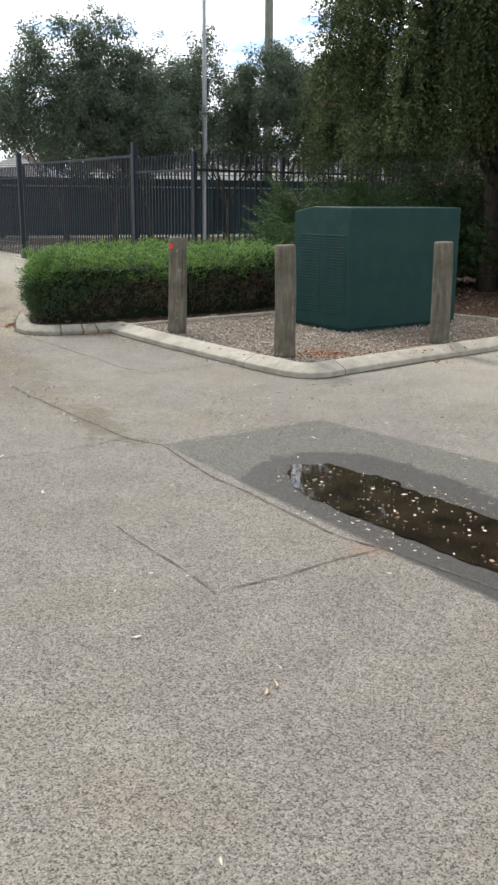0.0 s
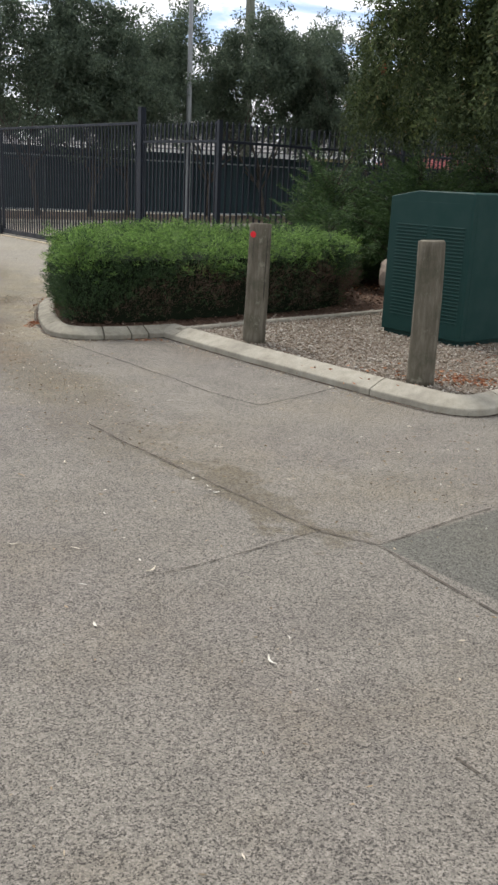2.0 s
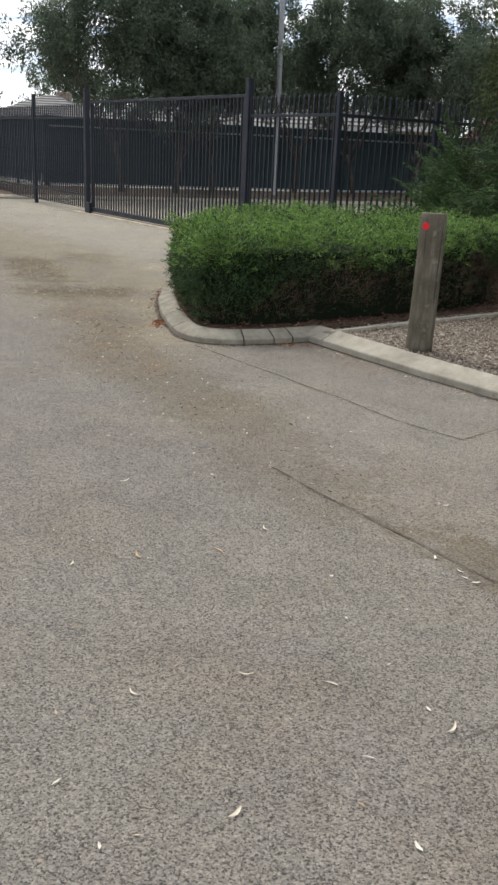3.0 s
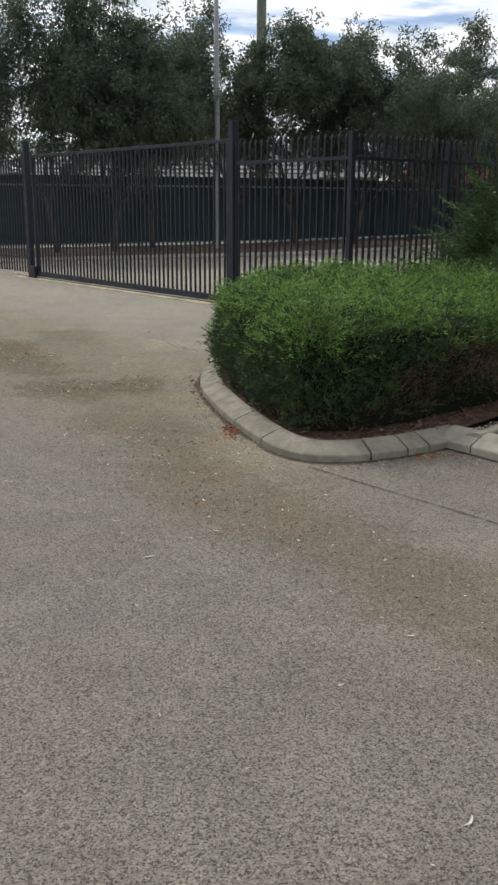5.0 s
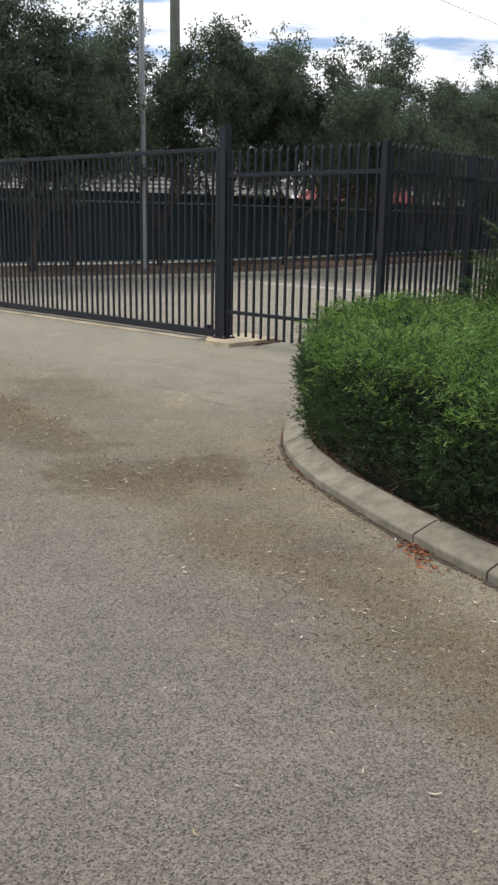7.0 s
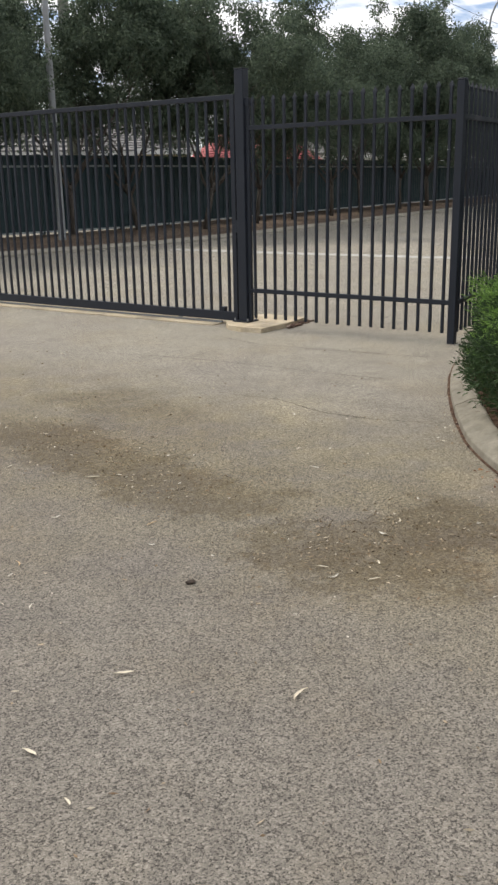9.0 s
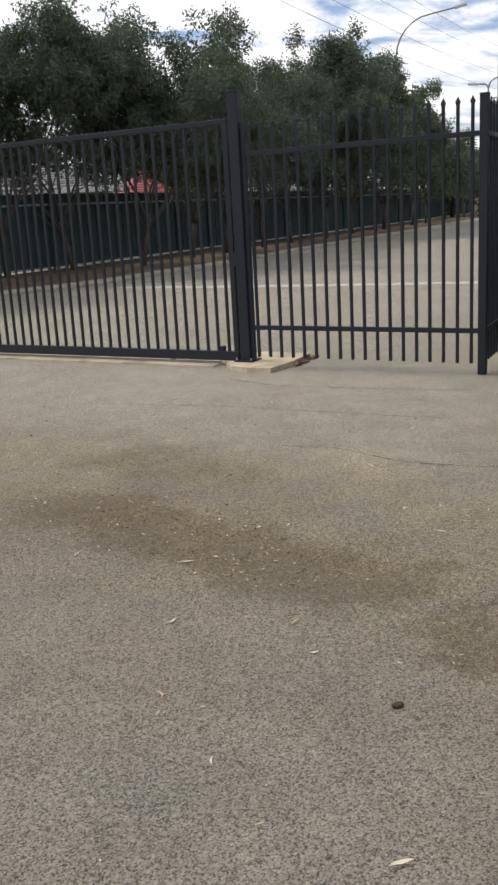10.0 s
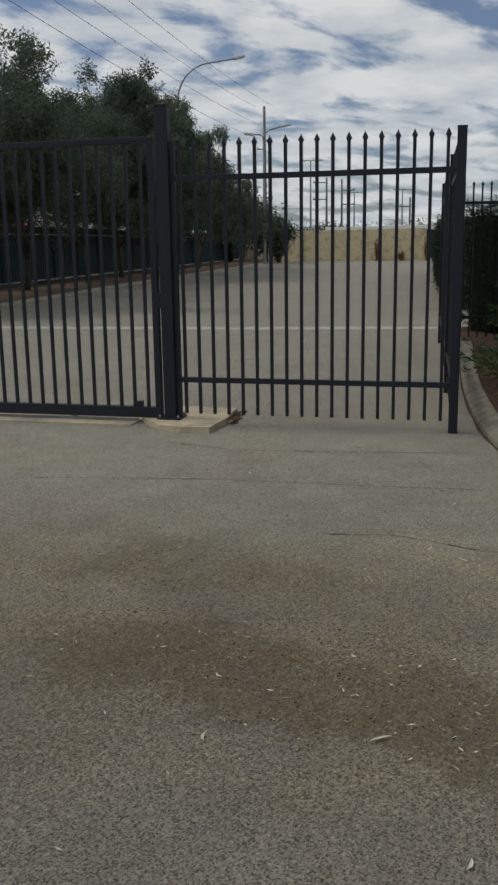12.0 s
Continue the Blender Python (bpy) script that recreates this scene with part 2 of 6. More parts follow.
    inside = n.math("MULTIPLY", n.side(0.06, 6.39, 0.82, 0.574, 0.0, 0.02, 0.0), n.side(0.06, 6.39, 0.60, -0.80, -0.01, 0.02, torn))
    inside = n.math("MULTIPLY", inside, n.side(1.15, 6.97, -0.73, -0.68, -0.02, 0.03, n.math("MULTIPLY", fine, 0.4)))
    col = n.mix(inside, col, n.mix(1.0, n.mix(0.45, col, coarse), (0.64, 0.67, 0.65), "MULTIPLY"))
    damp = n.near(1.02, 5.80, 2.13, 4.21, 0.47, 0.03, n.math("MULTIPLY", fine, 0.9))
    damp = n.math("MULTIPLY", damp, n.side(0.06, 6.39, 0.82, 0.574, -0.03, 0.02, 0.0))
    col = n.mix(damp, col, n.mix(1.0, n.mix(0.6, col, coarse), (0.33, 0.318, 0.312), "MULTIPLY"))
    n.colour(col)
    n.rough(n.math("SUBTRACT", 0.9, n.math("MULTIPLY", damp, 0.25)))
    h = n.math("MULTIPLY", n.span(mixed, 0.2, 0.6), n.math("SUBTRACT", 1.0, n.math("MULTIPLY", smooth, 0.6)))
    n.bump(n.math("ADD", h, n.math("MULTIPLY", st.outputs["Distance"], -0.5)), 0.30, 0.005)
    return m


def concrete_material(name, lo, mid, hi, seams=False):
    m = material(name, mid, 0.86, spec=0.3)
    n = Nodes(m)
    col = n.ramp(n.noise(9, 6, 0.68), (0.28, lo), (0.5, mid), (0.74, hi))
    col = n.mix(n.span(n.noise(130, 3, 0.7), 0.56, 0.68, 0.0, 0.5), col, (0.10, 0.095, 0.085))
    col = n.mix(n.span(n.noise(2.2, 5, 0.66), 0.46, 0.7, 0.0, 0.55), col, (0.155, 0.14, 0.115))
    n.colour(col)
    n.bump(n.noise(90, 4, 0.7), 0.35, 0.006)
    return m


ASPHALT = asphalt_material()
KERB = concrete_material("kerb_concrete", (0.225, 0.203, 0.158), (0.305, 0.283, 0.228), (0.375, 0.352, 0.29))
KERB_OLD = concrete_material("old_kerb_concrete", (0.135, 0.123, 0.094), (0.222, 0.205, 0.160), (0.31, 0.29, 0.236))
BAND = concrete_material("band_concrete", (0.34, 0.33, 0.30), (0.44, 0.43, 0.39), (0.52, 0.51, 0.47))
SLAB = concrete_material("slab_concrete", (0.40, 0.33, 0.22), (0.55, 0.46, 0.32), (0.62, 0.54, 0.40))


def joint_material():
    """Dirt in a joint, worn away in places."""
    m = material("joint_filler", (0.05, 0.045, 0.04), 0.95)
    n = Nodes(m)
    n.colour(n.ramp(n.noise(40, 4, 0.7), (0.3, (0.045, 0.038, 0.030)), (0.7, (0.12, 0.10, 0.078))))
    clear = n.t.nodes.new("ShaderNodeBsdfTransparent")
    mx = n.t.nodes.new("ShaderNodeMixShader")
    n.t.links.new(n.span(n.noise(7, 5, 0.75), 0.36, 0.62, 1.0, 0.25), mx.inputs[0])
    n.t.links.new(clear.outputs[0], mx.inputs[1])
    n.t.links.new(n.bsdf.outputs[0], mx.inputs[2])
    n.t.links.new(mx.outputs[0], n.t.nodes["Material Output"].inputs["Surface"])
    return m


JOINT = joint_material()


def water_material():
    m = material("puddle_water", (0.012, 0.010, 0.008), 0.03, spec=0.5)
    n = Nodes(m)
    n.colour(n.ramp(n.noise(5, 4, 0.6), (0.35, (0.010, 0.008, 0.006)), (0.7, (0.030, 0.022, 0.014))))
    n.bump(n.noise(18, 2, 0.5), 0.02, 0.003)
    return m


WATER = water_material()


def bed_material(name, a, b, c, scale=60):
    m = material(name, b, 0.92, spec=0.2)
    n = Nodes(m)
    col = n.ramp(n.cells(scale).outputs["Color"], (0.05, a), (0.5, b), (0.95, c))
    col = n.mix(n.span(n.noise(1.8, 4, 0.6), 0.48, 0.68, 0.0, 0.6), col, a)
    n.colour(col)
    n.bump(n.cells(scale).outputs["Distance"], 0.9, 0.02)
    return m


GRAVEL_BED = bed_material("gravel_bed", (0.11, 0.085, 0.065), (0.20, 0.168, 0.132), (0.34, 0.305, 0.255))
MULCH_BED = bed_material("mulch_bed", (0.045, 0.026, 0.018), (0.095, 0.055, 0.035), (0.18, 0.12, 0.085), 45)
VERGE = bed_material("verge_litter", (0.07, 0.048, 0.034), (0.115, 0.082, 0.058), (0.19, 0.15, 0.11), 22)


def island_material(name, *stops, rough=0.85, spec=0.3, see=0.0):
    """Loose pieces in one mesh, each with a tint of its own."""
    m = material(name, stops[0][1], rough, spec=spec)
    n = Nodes(m)
    col = n.ramp(n.island, *stops)
    col = n.mix(n.span(n.noise(1.3, 4, 0.6), 0.42, 0.7, 0.0, 0.35), col, stops[0][1])
    n.colour(col)
    if see:
        tr = n.t.nodes.new("ShaderNodeBsdfTranslucent")
        n.t.links.new(col, tr.inputs["Color"])
        mx = n.t.nodes.new("ShaderNodeMixShader")
        mx.inputs[0].default_value = see
        n.t.links.new(n.bsdf.outputs[0], mx.inputs[1])
        n.t.links.new(tr.outputs[0], mx.inputs[2])
        n.t.links.new(mx.outputs[0], n.t.nodes["Material Output"].inputs["Surface"])
    return m


GRAVEL = island_material("gravel_stones", (0.0, (0.15, 0.105, 0.075)), (0.35, (0.24, 0.195, 0.148)), (0.75, (0.34, 0.30, 0.245)), (1.0, (0.52, 0.485, 0.42)))
RUST_LEAF = island_material("rust_leaves", (0.0, (0.16, 0.055, 0.025)), (0.6, (0.32, 0.12, 0.055)), (1.0, (0.42, 0.22, 0.11)), rough=0.7)
TIP_LEAF = island_material("bottlebrush_tips", (0.0, (0.045, 0.066, 0.022)), (0.6, (0.088, 0.118, 0.040)), (1.0, (0.145, 0.168, 0.06)), rough=0.6, spec=0.2, see=0.3)
MULCH = island_material("bark_chips", (0.0, (0.04, 0.022, 0.015)), (0.5, (0.11, 0.062, 0.042)), (0.85, (0.20, 0.13, 0.09)), (1.0, (0.42, 0.35, 0.28)))
GRIT = island_material("brown_grit", (0.0, (0.05, 0.035, 0.022)), (0.5, (0.12, 0.088, 0.055)), (1.0, (0.30, 0.24, 0.16)))
LITTER = island_material("dry_leaves", (0.0, (0.16, 0.10, 0.055)), (0.45, (0.30, 0.22, 0.13)), (0.8, (0.48, 0.40, 0.28)), (1.0, (0.72, 0.68, 0.58)), rough=0.6)
# new growth is paler; sunlight on the top is put into its colour too
HEDGE_TOP = island_material("hedge_sunlit_new_leaves", (0.0, (0.055, 0.11, 0.026)), (0.5, (0.15, 0.275, 0.06)), (1.0, (0.30, 0.46, 0.12)), rough=0.6, spec=0.25, see=0.3)
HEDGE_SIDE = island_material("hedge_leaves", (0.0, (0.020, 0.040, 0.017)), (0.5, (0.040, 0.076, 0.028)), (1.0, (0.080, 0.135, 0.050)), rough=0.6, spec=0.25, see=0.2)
HEDGE_TWIG = island_material("hedge_twigs", (0.0, (0.055, 0.032, 0.022)), (0.6, (0.13, 0.078, 0.055)), (1.0, (0.21, 0.145, 0.105)))
# near-black, as the shade inside a hedge is put into this colour
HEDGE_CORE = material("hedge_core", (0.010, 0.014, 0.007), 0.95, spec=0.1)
TREE_LEAF = island_material("tree_leaves", (0.0, (0.060, 0.086, 0.060)), (0.5, (0.096, 0.130, 0.088)), (1.0, (0.150, 0.188, 0.125)), rough=0.65, spec=0.2, see=0.4)
WEEP_LEAF = island_material("bottlebrush_leaves", (0.0, (0.026, 0.039, 0.018)), (0.5, (0.055, 0.076, 0.034)), (0.96, (0.104, 0.132, 0.054)), (1.0, (0.18, 0.14, 0.07)), rough=0.75, spec=0.12, see=0.35)
JUNIPER = island_material("juniper_needles", (0.0, (0.028, 0.058, 0.02)), (0.6, (0.058, 0.11, 0.036)), (1.0, (0.115, 0.185, 0.058)), rough=0.6, see=0.2)
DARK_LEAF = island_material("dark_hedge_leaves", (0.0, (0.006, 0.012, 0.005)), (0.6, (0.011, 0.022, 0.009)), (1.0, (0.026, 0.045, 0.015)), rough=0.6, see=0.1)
FLOWER = island_material("red_flowers", (0.0, (0.30, 0.03, 0.02)), (1.0, (0.50, 0.09, 0.05)))


def bark_material(name, a, b):
    m = material(name, b, 0.92, spec=0.2)
    n = Nodes(m)
    n.colour(n.ramp(n.noise(7, 5, 0.7, at=n.own, stretch=(3, 3, 0.5)), (0.3, a), (0.7, b)))
    n.bump(n.noise(14, 5, 0.7, at=n.own, stretch=(3, 3, 0.4)), 0.6, 0.02)
    return m


BARK = bark_material("grey_bark", (0.04, 0.034, 0.028), (0.12, 0.105, 0.088))
DARK_BARK = bark_material("dark_bark", (0.03, 0.024, 0.02), (0.09, 0.07, 0.055))


def post_wood_material():
    m = material("weathered_timber", (0.17, 0.15, 0.12), 0.9, spec=0.2)
    n = Nodes(m)
    grainy = n.noise(6, 6, 0.66, at=n.own, stretch=(4, 4, 0.7))
    col = n.ramp(grainy, (0.25, (0.060, 0.052, 0.038)), (0.5, (0.110, 0.097, 0.073)), (0.75, (0.185, 0.168, 0.132)))
    col = n.mix(n.span(n.noise(4.5, 6, 0.7, at=n.own), 0.44, 0.62, 0.0, 0.75), col, (0.062, 0.060, 0.040))
    col = n.mix(n.span(n.noise(9, 5, 0.7, at=n.own), 0.56, 0.70, 0.0, 0.7), col, (0.24, 0.225, 0.175))
    col = n.mix(n.span(n.noise(24, 3, 0.6, at=n.own, stretch=(1, 1, 0.07)), 0.62, 0.69, 0.0, 0.7), col, (0.025, 0.022, 0.017))
    n.colour(col)
    n.bump(grainy, 0.7, 0.012)
    return m


TIMBER = post_wood_material()


def paint_material(name, base, rough=0.45, wear=(0.2, 0.2, 0.2), amount=0.15, metal=0.0):
    m = material(name, base, rough, metal, 0.28)
    n = Nodes(m)
    col = n.mix(n.span(n.noise(2.5, 5, 0.65, at=n.own), 0.45, 0.75, 0.0, amount), base, wear)
    col = n.mix(n.span(n.noise(60, 3, 0.7, at=n.own), 0.62, 0.72, 0.0, amount), col, wear)
    n.colour(col)
    n.rough(n.span(n.noise(5, 4, 0.6, at=n.own), 0.3, 0.7, rough - 0.08, rough + 0.12))
    n.bump(n.noise(45, 3, 0.6, at=n.own), 0.06, 0.004)
    return m


# dark blue coat, its base lifted a little to carry the sky's flare
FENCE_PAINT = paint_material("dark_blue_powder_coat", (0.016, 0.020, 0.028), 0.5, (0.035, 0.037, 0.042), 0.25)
BOX_PAINT = paint_material("dark_green_enamel", (0.004, 0.032, 0.027), 0.62, (0.016, 0.044, 0.038), 0.3)
BOX_DARK = paint_material("dark_green_recess", (0.003, 0.024, 0.020), 0.6, (0.01, 0.04, 0.03), 0.2)
SHEET = paint_material("green_steel_sheet", (0.021, 0.043, 0.047), 0.6, (0.026, 0.042, 0.046), 0.3)
SHEET_RAIL = paint_material("weathered_green_rail", (0.25, 0.285, 0.28), 0.55, (0.05, 0.07, 0.07), 0.4)
SHEET_PALE = paint_material("bare_steel_rail", (0.36, 0.39, 0.385), 0.5, (0.2, 0.2, 0.19), 0.3)
GALV = paint_material("galvanised_steel", (0.24, 0.252, 0.255), 0.6, (0.2, 0.205, 0.2), 0.4, metal=0.2)
POLE_WOOD = bark_material("power_pole_timber", (0.11, 0.118, 0.098), (0.21, 0.22, 0.185))
RED_PLASTIC = paint_material("red_plastic", (0.62, 0.012, 0.02), 0.35, (0.4, 0.05, 0.05), 0.2)
LAMP_GLASS = paint_material("lamp_lens", (0.55, 0.56, 0.56), 0.25, (0.4, 0.4, 0.4), 0.2)
WIRE = material("black_cable", (0.02, 0.02, 0.022), 0.6)
CREAM = concrete_material("cream_wall_paint", (0.50, 0.42, 0.25), (0.60, 0.51, 0.32), (0.66, 0.57, 0.38))
HOUSE_WALL = concrete_material("house_render", (0.42, 0.38, 0.30), (0.52, 0.48, 0.38), (0.60, 0.56, 0.46))
WHITE = paint_material("white_paint", (0.72, 0.72, 0.70), 0.6, (0.4, 0.4, 0.38), 0.3)
ROCK = concrete_material("tan_rock", (0.11, 0.085, 0.068), (0.21, 0.168, 0.132), (0.31, 0.26, 0.21))


def tile_material(name, a, b):
    m = material(name, a, 0.8)
    n = Nodes(m)
    n.colour(n.mix(n.noise(3, 4, 0.6), a, b))
    return m


ROOF_GREY = tile_material("grey_roof_tiles", (0.17, 0.165, 0.16), (0.27, 0.26, 0.25))
ROOF_RED = tile_material("red_roof_tiles", (0.36, 0.095, 0.10), (0.47, 0.165, 0.16))
GLASS_DARK = material("dark_window_glass", (0.02, 0.025, 0.03), 0.08)


# ---- building helpers ----
rng = np.random.default_rng(7)


def part(name, bm, mat, parent, label="", m=None):
    """Links a bmesh as one mesh object under a thing or part."""
    me = bpy.data.meshes.new(name)
    bm.to_mesh(me)
    bm.free()
    return piece(name, me, mat, parent, label, m)


def piece(name, me, mat, parent, label="", m=None):
    """Links a mesh, which others may share, under a thing or part."""
    if mat and not me.materials:
        me.materials.append(mat)
    ob = new(name, me)
    if parent:
        ob.parent = parent
    if m is not None:
        ob.matrix_basis = m
    if label:
        ob["label"] = label
    return ob


def thing(name, label, category, m=None, group="", kind=""):
    ob = new(name)
    ob.empty_display_size = 0.1
    if m is not None:
        ob.matrix_basis = m
    return tagged(ob, label, category, group, kind)


def arrays(name, verts, faces, smooth=False):
    """A mesh from numpy arrays of corners and of faces with equally many corners each."""
    me = bpy.data.meshes.new(name)
    verts, faces = np.asarray(verts, dtype=np.float32), np.asarray(faces, dtype=np.int32)
    k = faces.shape[1]
    me.vertices.add(len(verts))
    me.vertices.foreach_set("co", verts.ravel())
    me.loops.add(faces.size)
    me.loops.foreach_set("vertex_index", faces.ravel())
    me.polygons.add(len(faces))
    me.polygons.foreach_set("loop_start", np.arange(0, faces.size, k, dtype=np.int32))
    if smooth:
        me.polygons.foreach_set("use_smooth", np.ones(len(faces), dtype=bool))
    me.update(calc_edges=True)
    return me


def block(bm, x0, y0, z0, x1, y1, z1, bevel=0.0, m=None):
    """A bevelled block added to bm."""
    r = bmesh.ops.create_cube(bm, size=1.0)
    bmesh.ops.transform(bm, matrix=Matrix.Translation(((x0 + x1) / 2, (y0 + y1) / 2, (z0 + z1) / 2)) @ Matrix.Diagonal((x1 - x0, y1 - y0, z1 - z0, 1)), verts=r["verts"])
    if bevel:
        edges = {e for v in r["verts"] for e in v.link_edges}
        out = bmesh.ops.bevel(bm, geom=list(edges), offset=bevel, segments=2, affect="EDGES", profile=0.5)
        verts = {v for f in out["faces"] for v in f.verts} | {v for v in r["verts"] if v.is_valid}
    else:
        verts = set(r["verts"])
    if m is not None:
        bmesh.ops.transform(bm, matrix=m, verts=list(verts))
    return bm


def blocks(*boxes, bevel=0.0):
    bm = bmesh.new()
    for b in boxes:
        block(bm, *b, bevel=bevel)
    return bm


def tube(bm, points, radii, sides=8, close=True):
    """A tapered tube along points."""
    rings = []
    pts = [Vector(p) for p in points]
    for i, p in enumerate(pts):
        d = (pts[min(i + 1, len(pts) - 1)] - pts[max(i - 1, 0)]).normalized()
        a = d.orthogonal().normalized() if abs(d.z) < 0.99 else Vector((1, 0, 0))
        a = (a - d * a.dot(d)).normalized()
        b = d.cross(a)
        rings.append([bm.verts.new(p + (a * math.cos(2 * math.pi * j / sides) + b * math.sin(2 * math.pi * j / sides)) * radii[i]) for j in range(sides)])
    for r, s in zip(rings, rings[1:]):
        for j in range(sides):
            f = bm.faces.new((r[j], r[(j + 1) % sides], s[(j + 1) % sides], s[j]))
            f.smooth = sides > 5
    if close:
        bm.faces.new(rings[0][::-1])
        bm.faces.new(rings[-1])
    return bm


def round_path(points, times=2, closed=False):
    """Cuts the corners of a line of plan points."""
    p = [np.array(q, float) for q in points]
    for _ in range(times):
        out = [] if closed else [p[0]]
        n = len(p)
        for i in range(n if closed else n - 1):
            a, b = p[i], p[(i + 1) % n]
            out += [a * 0.75 + b * 0.25, a * 0.25 + b * 0.75]
        if not closed:
            out.append(p[-1])
        p = out
    return p


def along(points, step):
    """The same line with points at even steps."""
    p = np.array(points, float)
    seg = np.hypot(*(p[1:] - p[:-1]).T)
    s = np.concatenate([[0], np.cumsum(seg)])
    k = np.linspace(0, s[-1], max(2, int(round(s[-1] / step)) + 1))
    return np.column_stack([np.interp(k, s, p[:, i]) for i in range(p.shape[1])])


def leaves(name, pos, way, length, width, r=rng, fold=0.25):
    """Many small pointed leaves: base places, directions, lengths, widths."""
    n = len(pos)
    way = way / (np.linalg.norm(way, axis=1, keepdims=True) + 1e-9)
    side = np.cross(way, r.normal(size=(n, 3)))
    side /= np.linalg.norm(side, axis=1, keepdims=True) + 1e-9
    up = np.cross(side, way)
    L, W = np.broadcast_to(length, n)[:, None], np.broadcast_to(width, n)[:, None]
    mid = pos + way * L * 0.45 + up * W * fold
    v = np.stack([pos, mid + side * W * 0.5, pos + way * L, mid - side * W * 0.5], axis=1).reshape(-1, 3)
    return arrays(name, v, np.arange(n * 4).reshape(n, 4))


def stones(name, pos, size, flat=0.6, r=rng):
    """Many small six-cornered stones."""
    n = len(pos)
    base = np.array([(1, 0, 0), (0, 1, 0), (-1, 0, 0), (0, -1, 0), (0, 0, 1), (0, 0, -1)], float)
    v = base[None] * r.uniform(0.6, 1.2, (n, 6, 1)) * np.broadcast_to(size, n)[:, None, None]
    v[:, :, 2] *= flat
    a = r.uniform(0, 2 * math.pi, n)
    c, s = np.cos(a)[:, None], np.sin(a)[:, None]
    x, y = v[:, :, 0] * c - v[:, :, 1] * s, v[:, :, 0] * s + v[:, :, 1] * c
    v = np.stack([x, y, v[:, :, 2] + x * r.normal(0, 0.3, (n, 1))], axis=2) + pos[:, None]
    f = np.array([(0, 1, 4), (1, 2, 4), (2, 3, 4), (3, 0, 4), (1, 0, 5), (2, 1, 5), (3, 2, 5), (0, 3, 5)])
    return arrays(name, v.reshape(-1, 3), (f[None] + 6 * np.arange(n)[:, None, None]).reshape(-1, 3))


def within(poly, p):
    """Which of the plan points p lie in the closed line poly."""
    poly = np.asarray(poly, float)
    hit = np.zeros(len(p), bool)
    for a, b in zip(poly, np.roll(poly, -1, axis=0)):
        cross = (a[1] > p[:, 1]) != (b[1] > p[:, 1])
        with np.errstate(divide="ignore", invalid="ignore"):
            hit ^= cross & (p[:, 0] < (b[0] - a[0]) * (p[:, 1] - a[1]) / (b[1] - a[1]) + a[0])
    return hit


def scatter(poly, n, r=rng):
    poly = np.asarray(poly, float)
    lo, hi = poly.min(0), poly.max(0)
    out = np.zeros((0, 2))
    while len(out) < n:
        p = r.uniform(lo, hi, (n * 2, 2))
        out = np.concatenate([out, p[within(poly, p)]])
    return out[:n]


def sheet(name, poly, z, mat, label, category, kind="structure"):
    """A flat piece of ground with the outline poly."""
    bm = bmesh.new()
    bm.faces.new([bm.verts.new((x, y, z)) for x, y in poly])
    bmesh.ops.triangulate(bm, faces=bm.faces[:])
    bmesh.ops.recalc_face_normals(bm, faces=bm.faces[:])
    for f in bm.faces:
        if f.normal.z < 0:
            f.normal_flip()
    ob = part(name, bm, mat, None)
    return tagged(ob, label, category, kind=kind)


def lumps(p, scale, amount):
    return np.array([noise.noise(Vector(q) * scale) for q in p]) * amount


# ---- ground ----
bm = bmesh.new()
bmesh.ops.create_grid(bm, x_segments=8, y_segments=8, size=700)
ground = part("ground", bm, ASPHALT, None)
tagged(ground, "worn grey asphalt yard with brown swept dirt", "ground", kind="structure")



def strip(points, width, z, wander=0.0):
    """A thin flat ribbon along plan points."""
    bm = bmesh.new()
    p = along(points, 0.12)
    rows = []
    for i, q in enumerate(p):
        d = p[min(i + 1, len(p) - 1)] - p[max(i - 1, 0)]
        d /= np.hypot(*d) + 1e-9
        nrm = np.array((-d[1], d[0]))
        o = wander * noise.noise(Vector((q[0] * 3.1, q[1] * 3.1, 0.3)))
        w = width * (0.75 + 0.5 * noise.noise(Vector((q[0] * 7, q[1] * 7, 4.0))) + 0.25)
        rows.append([bm.verts.new((*(q + nrm * (o + s * w / 2)), z)) for s in (-1, 1)])
    for a, b in zip(rows, rows[1:]):
        bm.faces.new((a[0], b[0], b[1], a[1]))
    for f in bm.faces:
        f.normal_update()
        if f.normal.z < 0:
            f.normal_flip()
    return bm


